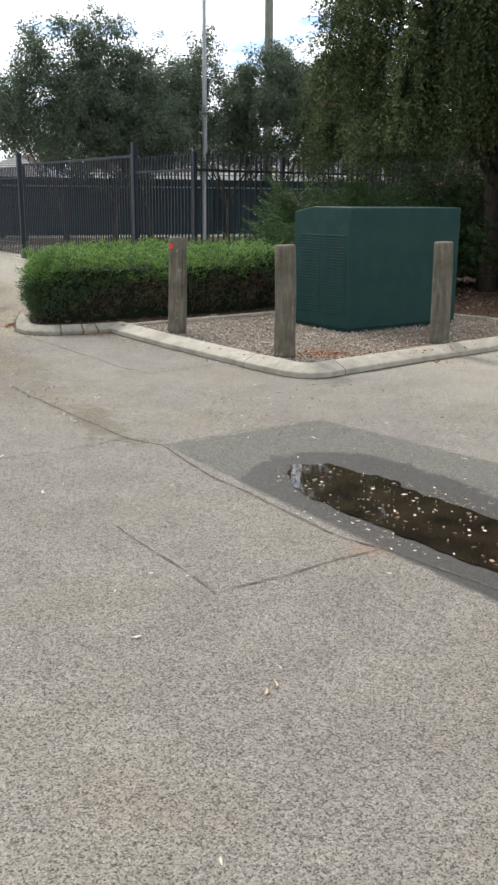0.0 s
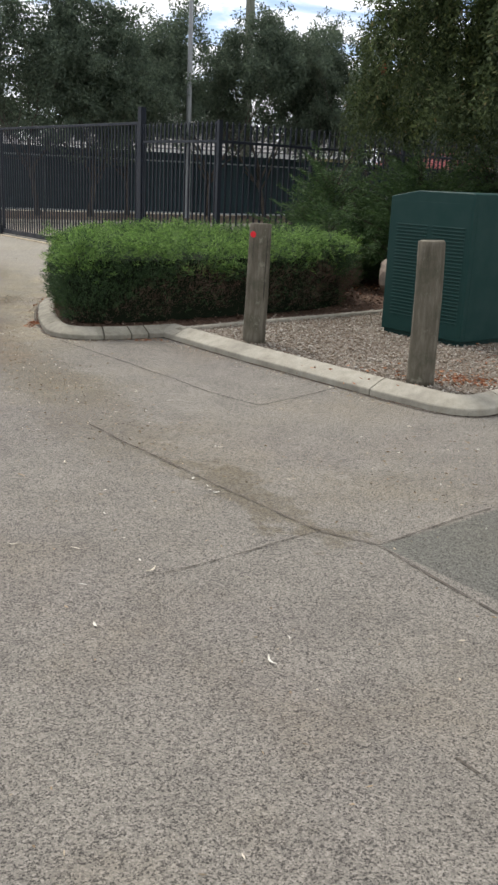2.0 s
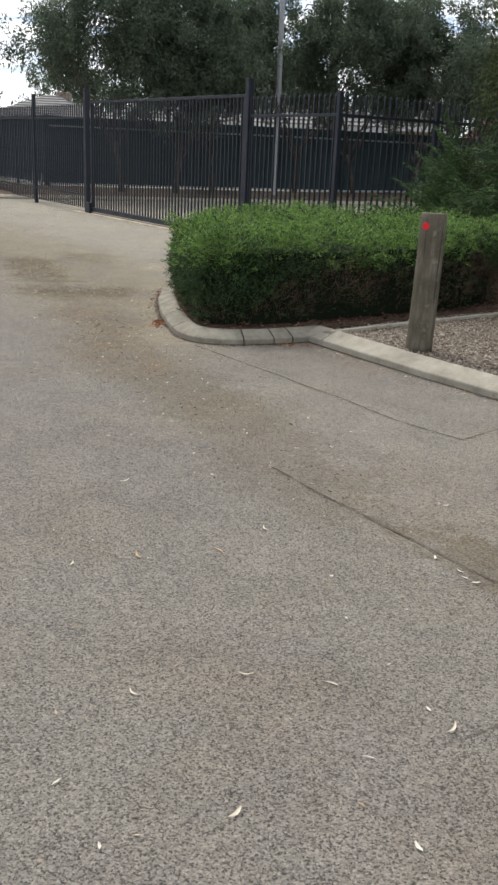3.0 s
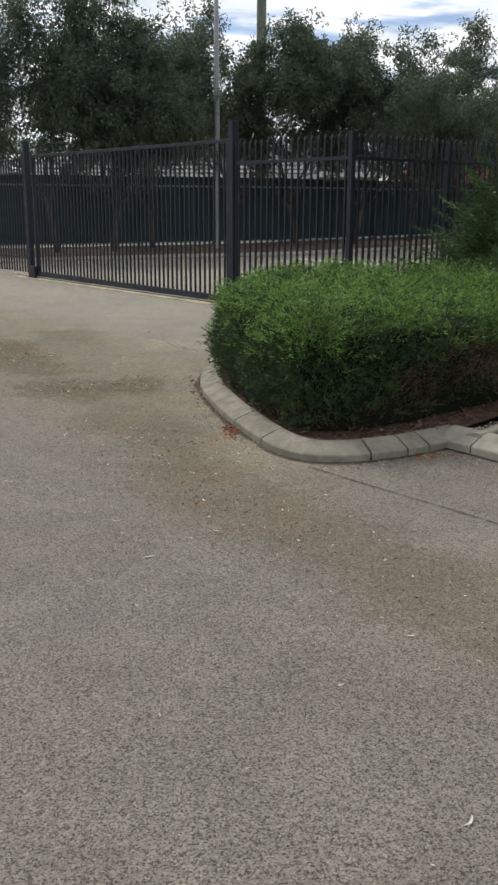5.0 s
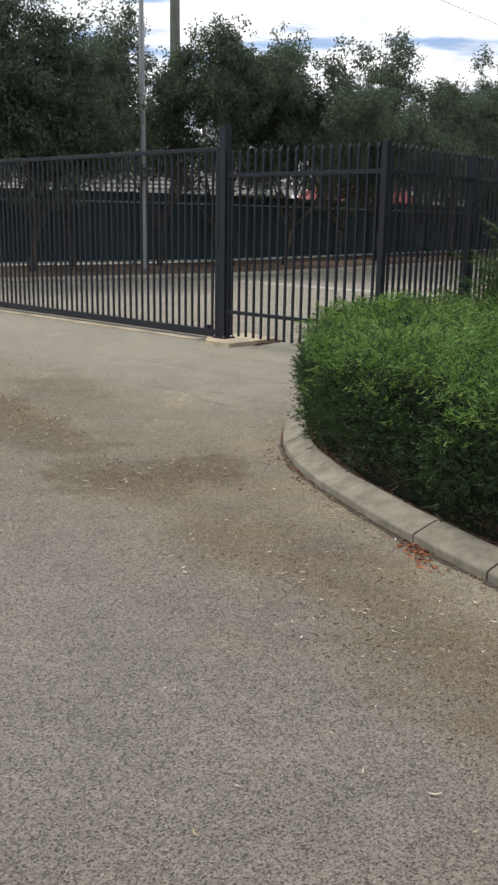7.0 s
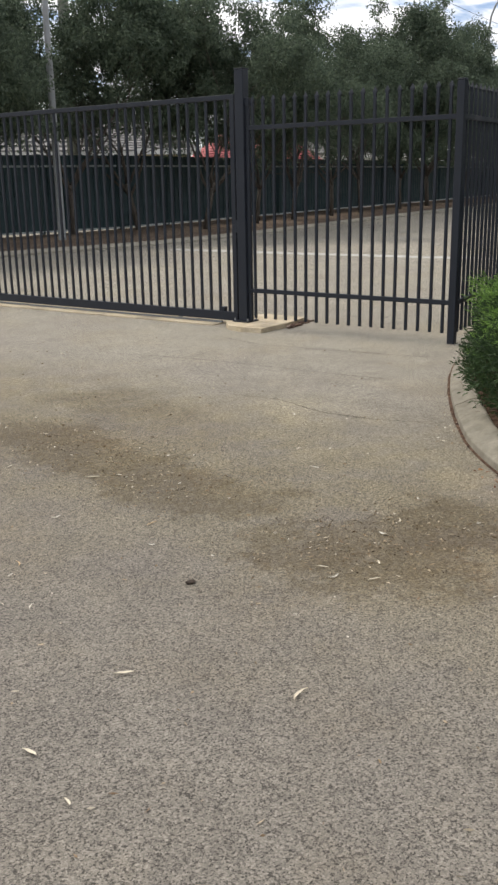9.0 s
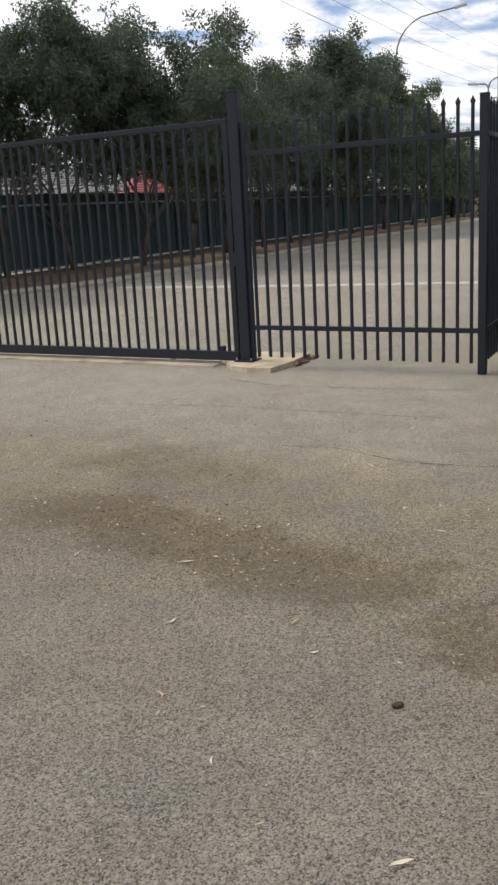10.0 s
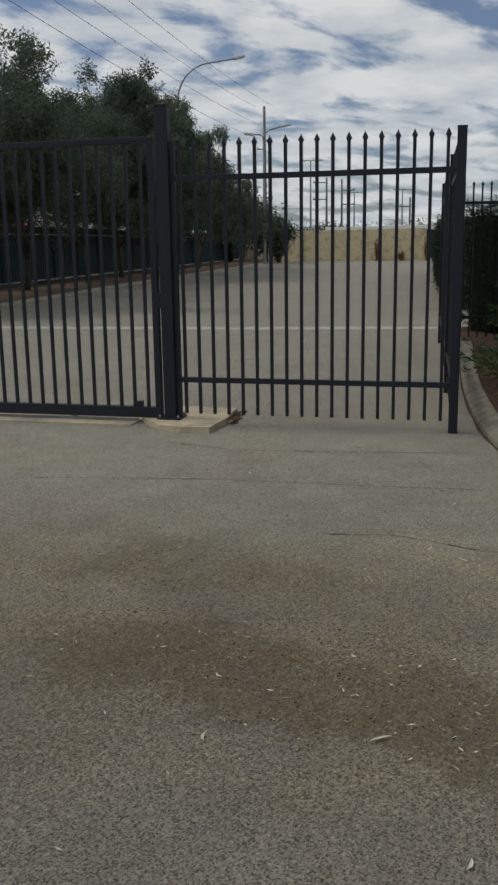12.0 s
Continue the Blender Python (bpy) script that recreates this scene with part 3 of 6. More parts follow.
JOINTS = (
    (((-1.30, 8.05), (-1.00, 7.62), (-0.50, 6.96), (-0.16, 6.53), (0.06, 6.39)), 0.013),
    (((0.06, 6.39), (0.38, 5.80), (0.70, 5.36), (0.99, 4.94), (1.16, 4.82), (1.60, 4.36), (2.6, 3.3)), 0.014),
    (((-0.85, 6.03), (-0.58, 6.20), (-0.40, 6.34), (-0.16, 6.53)), 0.008),
    (((0.06, 6.39), (0.35, 6.62), (0.64, 6.85)), 0.010),
    (((-1.90, 10.68), (-1.25, 9.82), (-0.91, 9.37), (-0.62, 8.94), (-0.31, 8.63)), 0.014),
    (((-0.31, 8.63), (-0.05, 8.87), (0.25, 9.20)), 0.011),
    (((0.02, 5.02), (0.12, 4.87), (0.29, 4.65), (0.41, 4.47), (0.49, 4.34)), 0.010),
    (((0.56, 4.39), (0.73, 4.50), (0.94, 4.67), (1.16, 4.81)), 0.012),
    (((-2.30, 17.90), (-2.12, 17.35), (-1.75, 16.90), (-1.06, 16.16)), 0.012),
    (((-3.49, 17.65), (-2.79, 16.92), (-2.15, 16.06), (-1.79, 15.58)), 0.010),
    (((-3.00, 15.66), (-2.76, 15.40), (-2.66, 14.95), (-2.40, 14.63), (-2.20, 14.47)), 0.010),
)
for line, wide in JOINTS:
    j = part("road_joint", strip(line, wide, 0.004, 0.012), JOINT, None)
    tagged(j, "dark dirt-filled joint cut across the asphalt", "road joint", kind="structure")

# ---- puddle ----
PUDDLE = [(0.77, 5.99), (0.90, 6.03), (1.03, 6.05), (1.16, 5.87), (1.30, 5.81), (1.37, 5.62), (1.52, 5.43), (1.75, 5.15), (2.05, 4.85), (2.12, 4.50), (1.95, 4.30), (1.62, 4.52), (1.35, 4.84), (1.13, 5.16), (0.92, 5.38), (0.80, 5.66)]
edge = [np.array(p) + 0.035 * np.array((noise.noise(Vector((p[0] * 9, p[1] * 9, 0))), noise.noise(Vector((p[0] * 9, p[1] * 9, 5))))) for p in round_path(PUDDLE, 3, closed=True)]
sheet("water", edge, 0.006, WATER, "shallow dark rainwater puddle with floating leaves", "puddle")
p = scatter(PUDDLE, 210)
a = rng.uniform(0, 2 * math.pi, 210)
me = leaves("floating_leaves", np.column_stack([p, np.full(210, 0.011)]), np.column_stack([np.cos(a), np.sin(a), rng.normal(0, 0.03, 210)]), rng.uniform(0.008, 0.036, 210), rng.uniform(0.006, 0.014, 210), fold=0.02)
tagged(piece("floating_leaves", me, LITTER, None), "small pale dry leaves floating on the puddle", "leaves", kind="stuff")

# ---- kerbs ----
KERB_PROFILE = ((0.0, -0.05), (0.0, 0.036), (0.003, 0.043), (0.011, 0.049), (0.040, 0.061), (0.090, 0.083), (0.115, 0.092), (0.140, 0.094), (0.152, 0.089), (0.157, 0.078), (0.157, -0.05))


def kerb(name, line, splits, label, scale=1.0, gap=0.003, mat=None):
    """A concrete kerb whose road side lies on the line, with the bed to its left, cast in lengths that meet at the splits."""
    holder = thing(name, label, "kerb", kind="structure")
    p = along(line, 0.08)
    cuts = [0] + sorted(int(np.argmin(np.hypot(*(p - np.array(s)).T))) for s in splits) + [len(p) - 1]
    for c0, c1 in zip(cuts, cuts[1:]):
        bm = bmesh.new()
        rows = []
        for i in range(c0, c1 + 1):
            d = p[min(i + 1, len(p) - 1)] - p[max(i - 1, 0)]
            d /= np.hypot(*d) + 1e-9
            nrm = np.array((-d[1], d[0]))
            q = p[i] + d * (gap if i == c0 else -gap if i == c1 else 0.0)
            w = 1 + 0.012 * noise.noise(Vector((q[0] * 4, q[1] * 4, 1)))
            rows.append([bm.verts.new((*(q + nrm * x * scale * w), z * scale * w + 0.0012 * noise.noise(Vector((q[0] * 5, q[1] * 5, x * 20))))) for x, z in KERB_PROFILE])
        for a, b in zip(rows, rows[1:]):
            for k in range(len(KERB_PROFILE) - 1):
                f = bm.faces.new((a[k], b[k], b[k + 1], a[k + 1]))
                f.smooth = True
        bm.faces.new(rows[0][::-1])
        bm.faces.new(rows[-1])
        bmesh.ops.recalc_face_normals(bm, faces=bm.faces[:])
        for e in bm.edges:
            if len(e.link_faces) == 2 and e.calc_face_angle(0) > 0.35:
                e.smooth = False
        part("kerb_stone", bm, mat or KERB, holder)
    return holder


PAD_FRONT = [(4.4, 11.38), (2.75, 9.96), (2.05, 9.37), (1.44, 8.82)]
corner = round_path([(1.44, 8.82), (0.97, 8.40), (0.52, 8.92)], 3)
pad_line = [*PAD_FRONT, *[tuple(q) for q in corner], (0.20, 9.32), (-0.10, 9.71), (-0.37, 10.05), (-0.75, 10.58), (-1.03, 10.98), (-1.09, 11.07)]
pad_line = pad_line[::-1]
# the bed lies to the left of the way from the hedge corner round to the box
kerb("kerb_box_pad", pad_line, ((-0.93, 10.84), (0.45, 9.01), (1.3, 8.7), (3.12, 10.28)), "pale concrete kerb round the gravel pad", 1.12, gap=0.005)
HEDGE_LINE = [(3.84, 19.84), (1.27, 17.95), (0.15, 17.04), (-0.45, 16.52), (-0.87, 16.09), (-1.29, 15.60), (-1.67, 15.03), (-2.05, 14.34), (-2.28, 13.86), (-2.43, 13.23), (-2.43, 12.61), (-2.35, 12.13), (-2.28, 11.75), (-2.20, 11.43), (-2.12, 11.15), (-2.04, 10.92), (-1.88, 10.76), (-1.66, 10.74), (-1.34, 10.84), (-1.08, 10.98), (-0.90, 11.10)]
hedge_line = round_path(HEDGE_LINE, 2)
kerb("kerb_hedge", hedge_line, ((2.5, 18.85), (0.7, 17.5), (-0.87, 16.09), (-1.9, 14.6), (-2.43, 13.35), (-2.22, 11.6), (-2.12, 11.16), (-1.52, 10.78), (-1.28, 10.87), (-1.17, 10.93)), "grey cast concrete kerb round the hedge bed", gap=0.006, mat=KERB_OLD)
kerb("kerb_inner", [(-1.00, 11.05), (-0.37, 11.58), (0.54, 12.27), (1.27, 12.87), (1.95, 13.37)][::-1], ((0.79, 12.47), (0.08, 11.92)), "low concrete kerb between gravel pad and hedge", 1.15)
kerb("kerb_pad_rear", [(1.95, 13.37), (2.66, 12.62), (3.4, 11.87), (4.3, 11.3)][::-1], ((3.01, 12.26),), "low concrete kerb behind the gravel pad", 1.1)
STREET = ((-14, 24.0), (-5.46, 27.9), (-3.0, 28.9), (0.6, 30.3), (4.67, 33.3), (11.0, 38.8), (22.6, 48.2), (40.0, 62.5), (66.0, 83.0))


def rear_y(x, o):
    """The line of the street beyond the gate, which bends a little, moved o metres towards the houses."""
    return float(np.interp(x, [q[0] for q in STREET], [q[1] for q in STREET])) + o


kerb("kerb_street", [(x, rear_y(x, 0.0)) for x in (-12, -8, -5.46, -3, -1.2, 0.6, 2.6, 4.67, 8, 11, 15, 20, 30, 40, 50, 64)], [(x, rear_y(x, 0.0)) for x in range(-10, 63, 2)], "long concrete kerb along the far verge", 1.1)

# dirt and leaf crumbs gathered in the gutter
def gutter(line, label):
    q = along(line, 0.1)
    d = np.gradient(q, axis=0)
    d /= np.hypot(*d.T)[:, None] + 1e-9
    q = q - np.column_stack([-d[:, 1], d[:, 0]]) * 0.016
    bm = strip(q, 0.04, 0.005, 0.02)
    tagged(part("gutter_dirt", bm, JOINT, None), label, "dirt", kind="structure")


gutter(pad_line, "dark dirt along the foot of the pad kerb")
gutter(hedge_line[36:], "dark dirt along the foot of the hedge kerb")

for line in (pad_line, hedge_line):
    p = along(line, 0.1)
    d = np.gradient(p, axis=0)
    d /= np.hypot(*d.T)[:, None]
    foot = p + np.column_stack([d[:, 1], -d[:, 0]]) * 0.008
    tagged(part("gutter_dirt", strip([tuple(q) for q in foot], 0.022, 0.0045, 0.010), MULCH_BED, None), "dark soil gathered along the kerb foot", "soil", kind="structure")

# ---- beds ----
GRAVEL_POLY = [(-0.93, 11.06), (-0.27, 10.1), (0.4, 9.24), (0.72, 8.86), (1.01, 8.70), (1.36, 8.88), (2.05, 9.52), (2.75, 10.09), (4.3, 11.42), (3.4, 11.88), (2.65, 12.63), (1.95, 13.37), (0.54, 12.27), (-0.37, 11.59)]
sheet("gravel_pad", GRAVEL_POLY, 0.075, GRAVEL_BED, "pinkish grey gravel pad", "gravel", kind="structure")
p = scatter(GRAVEL_POLY, 16000)
me = stones("gravel_stones", np.column_stack([p, rng.uniform(0.075, 0.092, 16000)]), rng.uniform(0.006, 0.016, 16000))
tagged(piece("gravel_stones", me, GRAVEL, None), "loose pinkish and grey gravel stones", "gravel", kind="stuff")
BED_POLY = [(5.5, 21.2), (3.9, 19.75), (1.32, 17.87), (0.21, 16.97), (-0.80, 16.02), (-1.21, 15.54), (-1.59, 14.97), (-1.97, 14.3), (-2.19, 13.83), (-2.34, 13.2), (-2.34, 12.6), (-2.26, 12.1), (-2.1, 11.4), (-1.95, 10.97), (-1.82, 10.86), (-1.64, 10.84), (-1.3, 10.95), (-1.03, 11.1), (-0.4, 11.65), (0.5, 12.32), (1.95, 13.43), (2.65, 12.67), (3.4, 11.92), (4.3, 11.38), (7.0, 13.2), (12, 16), (12, 20)]
sheet("mulch_bed", BED_POLY, 0.07, MULCH_BED, "red-brown bark mulch bed with leaf litter", "garden bed", kind="structure")
near_bed = [(3.6, 19.4), (1.3, 17.6), (-0.5, 16.1), (-1.85, 14.2), (-2.22, 13.2), (-2.15, 11.9), (-1.85, 11.0), (-1.3, 11.05), (-1.0, 11.2), (0.5, 12.42), (1.95, 13.53), (2.65, 12.75), (4.2, 11.5), (6, 13), (6, 17)]
p = scatter(near_bed, 9000)
a = rng.uniform(0, 2 * math.pi, 9000)
me = leaves("bark_chips", np.column_stack([p, rng.uniform(0.07, 0.095, 9000)]), np.column_stack([np.cos(a), np.sin(a), rng.normal(0, 0.25, 9000)]), rng.uniform(0.02, 0.07, 9000), rng.uniform(0.01, 0.03, 9000), fold=0.2)
tagged(piece("bark_chips", me, MULCH, None), "brown bark chips and fallen leaves on the bed", "mulch", kind="stuff")

# verge beyond the gate, rising gently to the boundary fence
bm = bmesh.new()
rows = []
for x in np.linspace(-12, 66, 40):
    rows.append([bm.verts.new((x - 0.69 * o, rear_y(x, 0.15) + 0.72 * o, z + 0.03 * noise.noise(Vector((x, o, 0))))) for o, z in ((0.0, 0.10), (0.6, 0.13), (2.0, 0.15), (3.6, 0.17))])
for r0, r1 in zip(rows, rows[1:]):
    for k in range(3):
        bm.faces.new((r0[k], r1[k], r1[k + 1], r0[k + 1]))
bmesh.ops.recalc_face_normals(bm, faces=bm.faces[:])
for f in bm.faces:
    if f.normal.z < 0:
        f.normal_flip()
tagged(part("verge", bm, VERGE, None), "brown littered earth verge under the trees", "verge", kind="structure")

# pale band across the road beyond the gate
tagged(part("road_band", strip([(0.4, 28.9), (2.0, 26.6), (3.8, 24.3), (5.95, 21.8)], 0.42, 0.004), BAND, None), "pale concrete band across the road", "road band", kind="structure")

# ---- steel fence and gate ----
GATE = Vector((-1.875, 18.475, 0))
GX = Vector((0.572, -0.820, 0)).normalized()


def gate_pose(k, z=0.0, tilt=0.0):
    """Where the fence line stands k metres from the latch post; x runs along the line, y towards the street."""
    q = GATE + GX * k
    return Matrix.Translation((q.x, q.y, z)) @ Matrix.Rotation(math.atan2(GX.y, GX.x), 4, "Z") @ Matrix.Rotation(tilt, 4, "Y")


def picket_mesh(z0, z1, spear=True, half=0.0115):
    bm = bmesh.new()
    block(bm, -half, -half, z0, half, half, z1)
    if spear:
        w = half * 1.75
        ring = [bm.verts.new((x * w, y * half, z1 + 0.018)) for x, y in ((-1, -1), (1, -1), (1, 1), (-1, 1))]
        low = [bm.verts.new((x * half, y * half, z1)) for x, y in ((-1, -1), (1, -1), (1, 1), (-1, 1))]
        top = bm.verts.new((0, 0, z1 + 0.062))
        for i in range(4):
            bm.faces.new((low[i], low[(i + 1) % 4], ring[(i + 1) % 4], ring[i]))
            bm.faces.new((ring[i], ring[(i + 1) % 4], top))
    me = bpy.data.meshes.new("picket")
    bm.to_mesh(me)
    bm.free()
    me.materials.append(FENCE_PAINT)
    return me


PICKET = picket_mesh(0.087, 2.083)
GATE_PICKET = picket_mesh(0.125, 2.13, spear=False)


def run_post(run, m, half, top):
    """A plain square post of a fence run."""
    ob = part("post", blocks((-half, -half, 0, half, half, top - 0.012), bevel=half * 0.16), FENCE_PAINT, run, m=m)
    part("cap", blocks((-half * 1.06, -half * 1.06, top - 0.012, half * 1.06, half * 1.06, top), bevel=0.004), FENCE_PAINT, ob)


def steel_post(name, m, half, top, label, plate=True, cat="fence post"):
    ob = thing(name, label, cat, m)
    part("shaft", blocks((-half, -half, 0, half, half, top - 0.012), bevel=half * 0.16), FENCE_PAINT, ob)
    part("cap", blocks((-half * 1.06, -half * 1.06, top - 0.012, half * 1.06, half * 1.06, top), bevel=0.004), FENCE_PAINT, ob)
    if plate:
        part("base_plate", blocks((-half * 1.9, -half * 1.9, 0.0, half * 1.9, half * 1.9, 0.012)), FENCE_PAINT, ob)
        for x in (-1, 1):
            for y in (-1, 1):
                bm = bmesh.new()
                tube(bm, [(x * half * 1.55, y * half * 1.55, 0.010), (x * half * 1.55, y * half * 1.55, 0.035)], [0.009, 0.009], 6)
                part("bolt", bm, GALV, ob)
    return ob


def fence_panel(m, length, run, first=0.09):
    """Pickets on two rails between two posts."""
    ob = new("fence_panel")
    ob.empty_display_size = 0.1
    ob.parent, ob.matrix_basis = run, m
    for z in (0.333, 1.843):
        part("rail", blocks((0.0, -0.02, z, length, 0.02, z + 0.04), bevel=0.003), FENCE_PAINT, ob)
    n = int((length - 2 * first) / 0.115 + 0.5)
    for i in range(n + 1):
        piece("picket", PICKET, None, ob, m=Matrix.Translation((first + (length - 2 * first) * i / n, 0, 0)))
    return ob


FENCE_LABEL = "dark blue steel picket fence with spear tops"
# latch post with its concrete footing
steel_post("gate_post", gate_pose(0.046, 0.045), 0.049, 2.345, "thick dark blue square steel gate latch post on a concrete footing", cat="gate post")
post = bpy.data.objects["gate_post"]
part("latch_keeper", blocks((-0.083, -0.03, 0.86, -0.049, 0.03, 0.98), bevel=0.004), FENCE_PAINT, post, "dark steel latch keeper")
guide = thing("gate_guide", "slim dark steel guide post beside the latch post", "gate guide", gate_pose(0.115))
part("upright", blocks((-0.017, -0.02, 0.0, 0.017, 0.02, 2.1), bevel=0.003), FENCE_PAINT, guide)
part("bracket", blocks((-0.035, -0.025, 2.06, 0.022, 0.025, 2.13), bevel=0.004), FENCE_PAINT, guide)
run = thing("picket_fence", FENCE_LABEL + ", beside the gate", "fence")
fence_panel(gate_pose(0.11), 2.072, run, 0.06)
run_post(run, gate_pose(2.214), 0.033, 2.15)
steel_post("gate_post", gate_pose(-6.0, 0.0), 0.05, 2.41, "dark blue square steel post at the closed end of the gate", cat="gate post")

# sliding gate
gate = thing("sliding_gate", "closed dark blue steel sliding gate with vertical pickets", "gate", gate_pose(-0.03))
GL = 5.73
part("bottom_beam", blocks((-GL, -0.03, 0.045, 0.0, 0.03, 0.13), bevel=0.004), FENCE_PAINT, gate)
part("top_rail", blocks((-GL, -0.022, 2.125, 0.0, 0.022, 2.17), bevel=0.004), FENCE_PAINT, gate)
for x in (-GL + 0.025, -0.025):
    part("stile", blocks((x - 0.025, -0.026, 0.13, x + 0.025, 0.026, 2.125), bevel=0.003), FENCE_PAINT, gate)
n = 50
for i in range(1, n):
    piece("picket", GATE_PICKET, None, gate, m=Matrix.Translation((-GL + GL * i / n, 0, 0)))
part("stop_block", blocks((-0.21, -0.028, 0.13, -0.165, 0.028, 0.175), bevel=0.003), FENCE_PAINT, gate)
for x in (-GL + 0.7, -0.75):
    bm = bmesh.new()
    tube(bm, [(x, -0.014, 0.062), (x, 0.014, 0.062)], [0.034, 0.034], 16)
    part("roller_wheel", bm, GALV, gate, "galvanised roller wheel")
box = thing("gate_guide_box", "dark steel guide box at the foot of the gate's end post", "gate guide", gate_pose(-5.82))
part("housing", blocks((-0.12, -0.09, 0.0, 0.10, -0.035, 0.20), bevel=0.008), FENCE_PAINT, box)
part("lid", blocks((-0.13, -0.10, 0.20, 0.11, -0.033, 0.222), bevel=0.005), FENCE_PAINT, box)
# ground track
track = thing("gate_track", "steel gate track on a pale concrete strip", "gate track", gate_pose(0.0), kind="structure")
part("track_strip", blocks((-6.6, -0.16, -0.05, -0.24, 0.14, 0.012)), SLAB, track)
part("track_rail", blocks((-6.6, -0.012, 0.012, -0.24, 0.012, 0.03)), GALV, track)
footing = sheet("gate_footing", [(-2.04, 18.48), (-2.09, 18.28), (-2.03, 18.10), (-1.88, 17.93), (-1.55, 18.12), (-1.20, 18.41), (-1.33, 18.60), (-1.47, 18.82), (-1.75, 18.78), (-1.99, 18.64)], 0.042, SLAB, "worn tan concrete footing under the latch post", "footing")
bm = bmesh.new()
bm.from_mesh(footing.data)
ext = bmesh.ops.extrude_face_region(bm, geom=bm.faces[:])
for v in [g for g in ext["geom"] if isinstance(g, bmesh.types.BMVert)]:
    v.co.z = 0.045
for v in bm.verts:
    if v.co.z < 0.044:
        v.co.z = -0.03
        v.co.x += 0.02 * noise.noise(Vector((v.co.x * 8, v.co.y * 8, 2)))
bmesh.ops.recalc_face_normals(bm, faces=bm.faces[:])
bm.to_mesh(footing.data)
bm.free()

# crumbled edge of the footing
r = np.random.default_rng(91)
k = r.uniform(0, 1, 90)
edge = np.column_stack([-1.56 + 0.38 * k, 18.06 + 0.34 * k, np.full(90, 0.008)]) + r.normal(0, 0.022, (90, 3)) * np.array((1, 1, 0))
tagged(piece("crumbled_edge", stones("crumbled_edge", edge, r.uniform(0.012, 0.036, 90), r=r), MULCH, None), "dark crumbled soil along the worn footing edge", "soil", kind="stuff")

# fence running on from the gate
run = thing("picket_fence", FENCE_LABEL + ", past the gate", "fence")
for k, top in ((-8.99, 2.38), (-12.0, 2.5)):
    fence_panel(gate_pose(k, 0.0, 0.0), 2.93, run)
    run_post(run, gate_pose(k, 0.0), 0.0375, top)
# return fence along the kerb
RX = Vector((0.787, 0.617, 0)).normalized()
CORNER = GATE + GX * 2.214


def return_pose(k):
    q = CORNER + RX * k
    return Matrix.Translation((q.x, q.y, 0)) @ Matrix.Rotation(math.atan2(RX.y, RX.x), 4, "Z")


run = thing("picket_fence", FENCE_LABEL + ", along the kerb", "fence")
for k, long in ((0.04, 1.75), (1.87, 2.05), (4.0, 2.05)):
    fence_panel(return_pose(k), long, run)
    run_post(run, return_pose(k + long + 0.04), 0.033, 2.12)
FAR = CORNER + RX * 6.13


def side_pose(k):
    q = FAR + GX * k
    return Matrix.Translation((q.x, q.y, 0)) @ Matrix.Rotation(math.atan2(GX.y, GX.x), 4, "Z")


run = thing("picket_fence", FENCE_LABEL + ", before a hedge", "fence")
for i in range(4):
    k = 0.06 + 2.3 * i
    fence_panel(side_pose(k), 2.24, run)
    run_post(run, side_pose(k + 2.27), 0.0375, 2.14)

# ---- timber bollards ----
def bollard(x, y, lean_x, lean_y, seed, reflector=False):
    m = Matrix.Translation((x, y, 0.06)) @ Euler((radians(lean_x), radians(lean_y), radians(seed * 77))).to_matrix().to_4x4()
    ob = thing("timber_bollard", "weathered grey round timber bollard" + (" with a red reflector" if reflector else " with a flat sawn top"), "bollard", m, group="timber bollards")
    bm = bmesh.new()
    hs = [0.0, 0.06, 0.2, 0.4, 0.6, 0.8, 0.93, 0.965, 0.972]
    rs = [0.094, 0.094, 0.093, 0.092, 0.091, 0.0895, 0.0885, 0.087, 0.081]
    tube(bm, [(0.006 * math.sin(h * 4 + seed), 0.005 * math.cos(h * 3 + seed), h) for h in hs], rs, 20)
    for v in bm.verts:
        k = 0.004 * noise.noise(Vector((math.atan2(v.co.y, v.co.x) * 2.5, seed, v.co.z * 1.5)))
        v.co.x += v.co.x * k * 10
        v.co.y += v.co.y * k * 10
    part("post", bm, TIMBER, ob)
    if reflector:
        bm = bmesh.new()
        turn = Matrix.Rotation(radians(-seed * 77), 4, "Z")
        tube(bm, [(-0.052, -0.067, 0.885), (-0.058, -0.0775, 0.885)], [0.027, 0.024], 14)
        bmesh.ops.transform(bm, matrix=turn, verts=bm.verts[:])
        part("reflector", bm, RED_PLASTIC, ob, "round red reflector")
    return ob


bollard(-0.28, 10.50, 0.6, 1.6, 1, True)
bollard(0.805, 9.09, -0.4, 0.9, 2)
bollard(2.29, 9.95, 0.5, 1.2, 3)

# ---- transformer kiosk ----
KM = Matrix.Translation((1.46, 10.58, 0.085)) @ Matrix.Rotation(radians(36), 4, "Z")
kiosk = thing("electrical_kiosk", "large dark green steel electrical kiosk on gravel", "electrical cabinet", KM)
KL, KW, KH = 1.56, 0.92, 1.15
part("plinth", blocks((0.02, 0.02, -0.04, KL - 0.02, KW - 0.02, 0.05), bevel=0.004), BOX_DARK, kiosk)
bm = bmesh.new()
SHELL = ((0.0, 0.03), (0.0, KH + 0.088), (0.02, KH + 0.096), (KW * 0.66, KH + 0.10), (KW, KH + 0.045), (KW, 0.03))
rows = [[bm.verts.new((x, y, z)) for y, z in SHELL] for x in (0.0, KL)]
for k in range(6):
    bm.faces.new((rows[0][k], rows[0][(k + 1) % 6], rows[1][(k + 1) % 6], rows[1][k]))
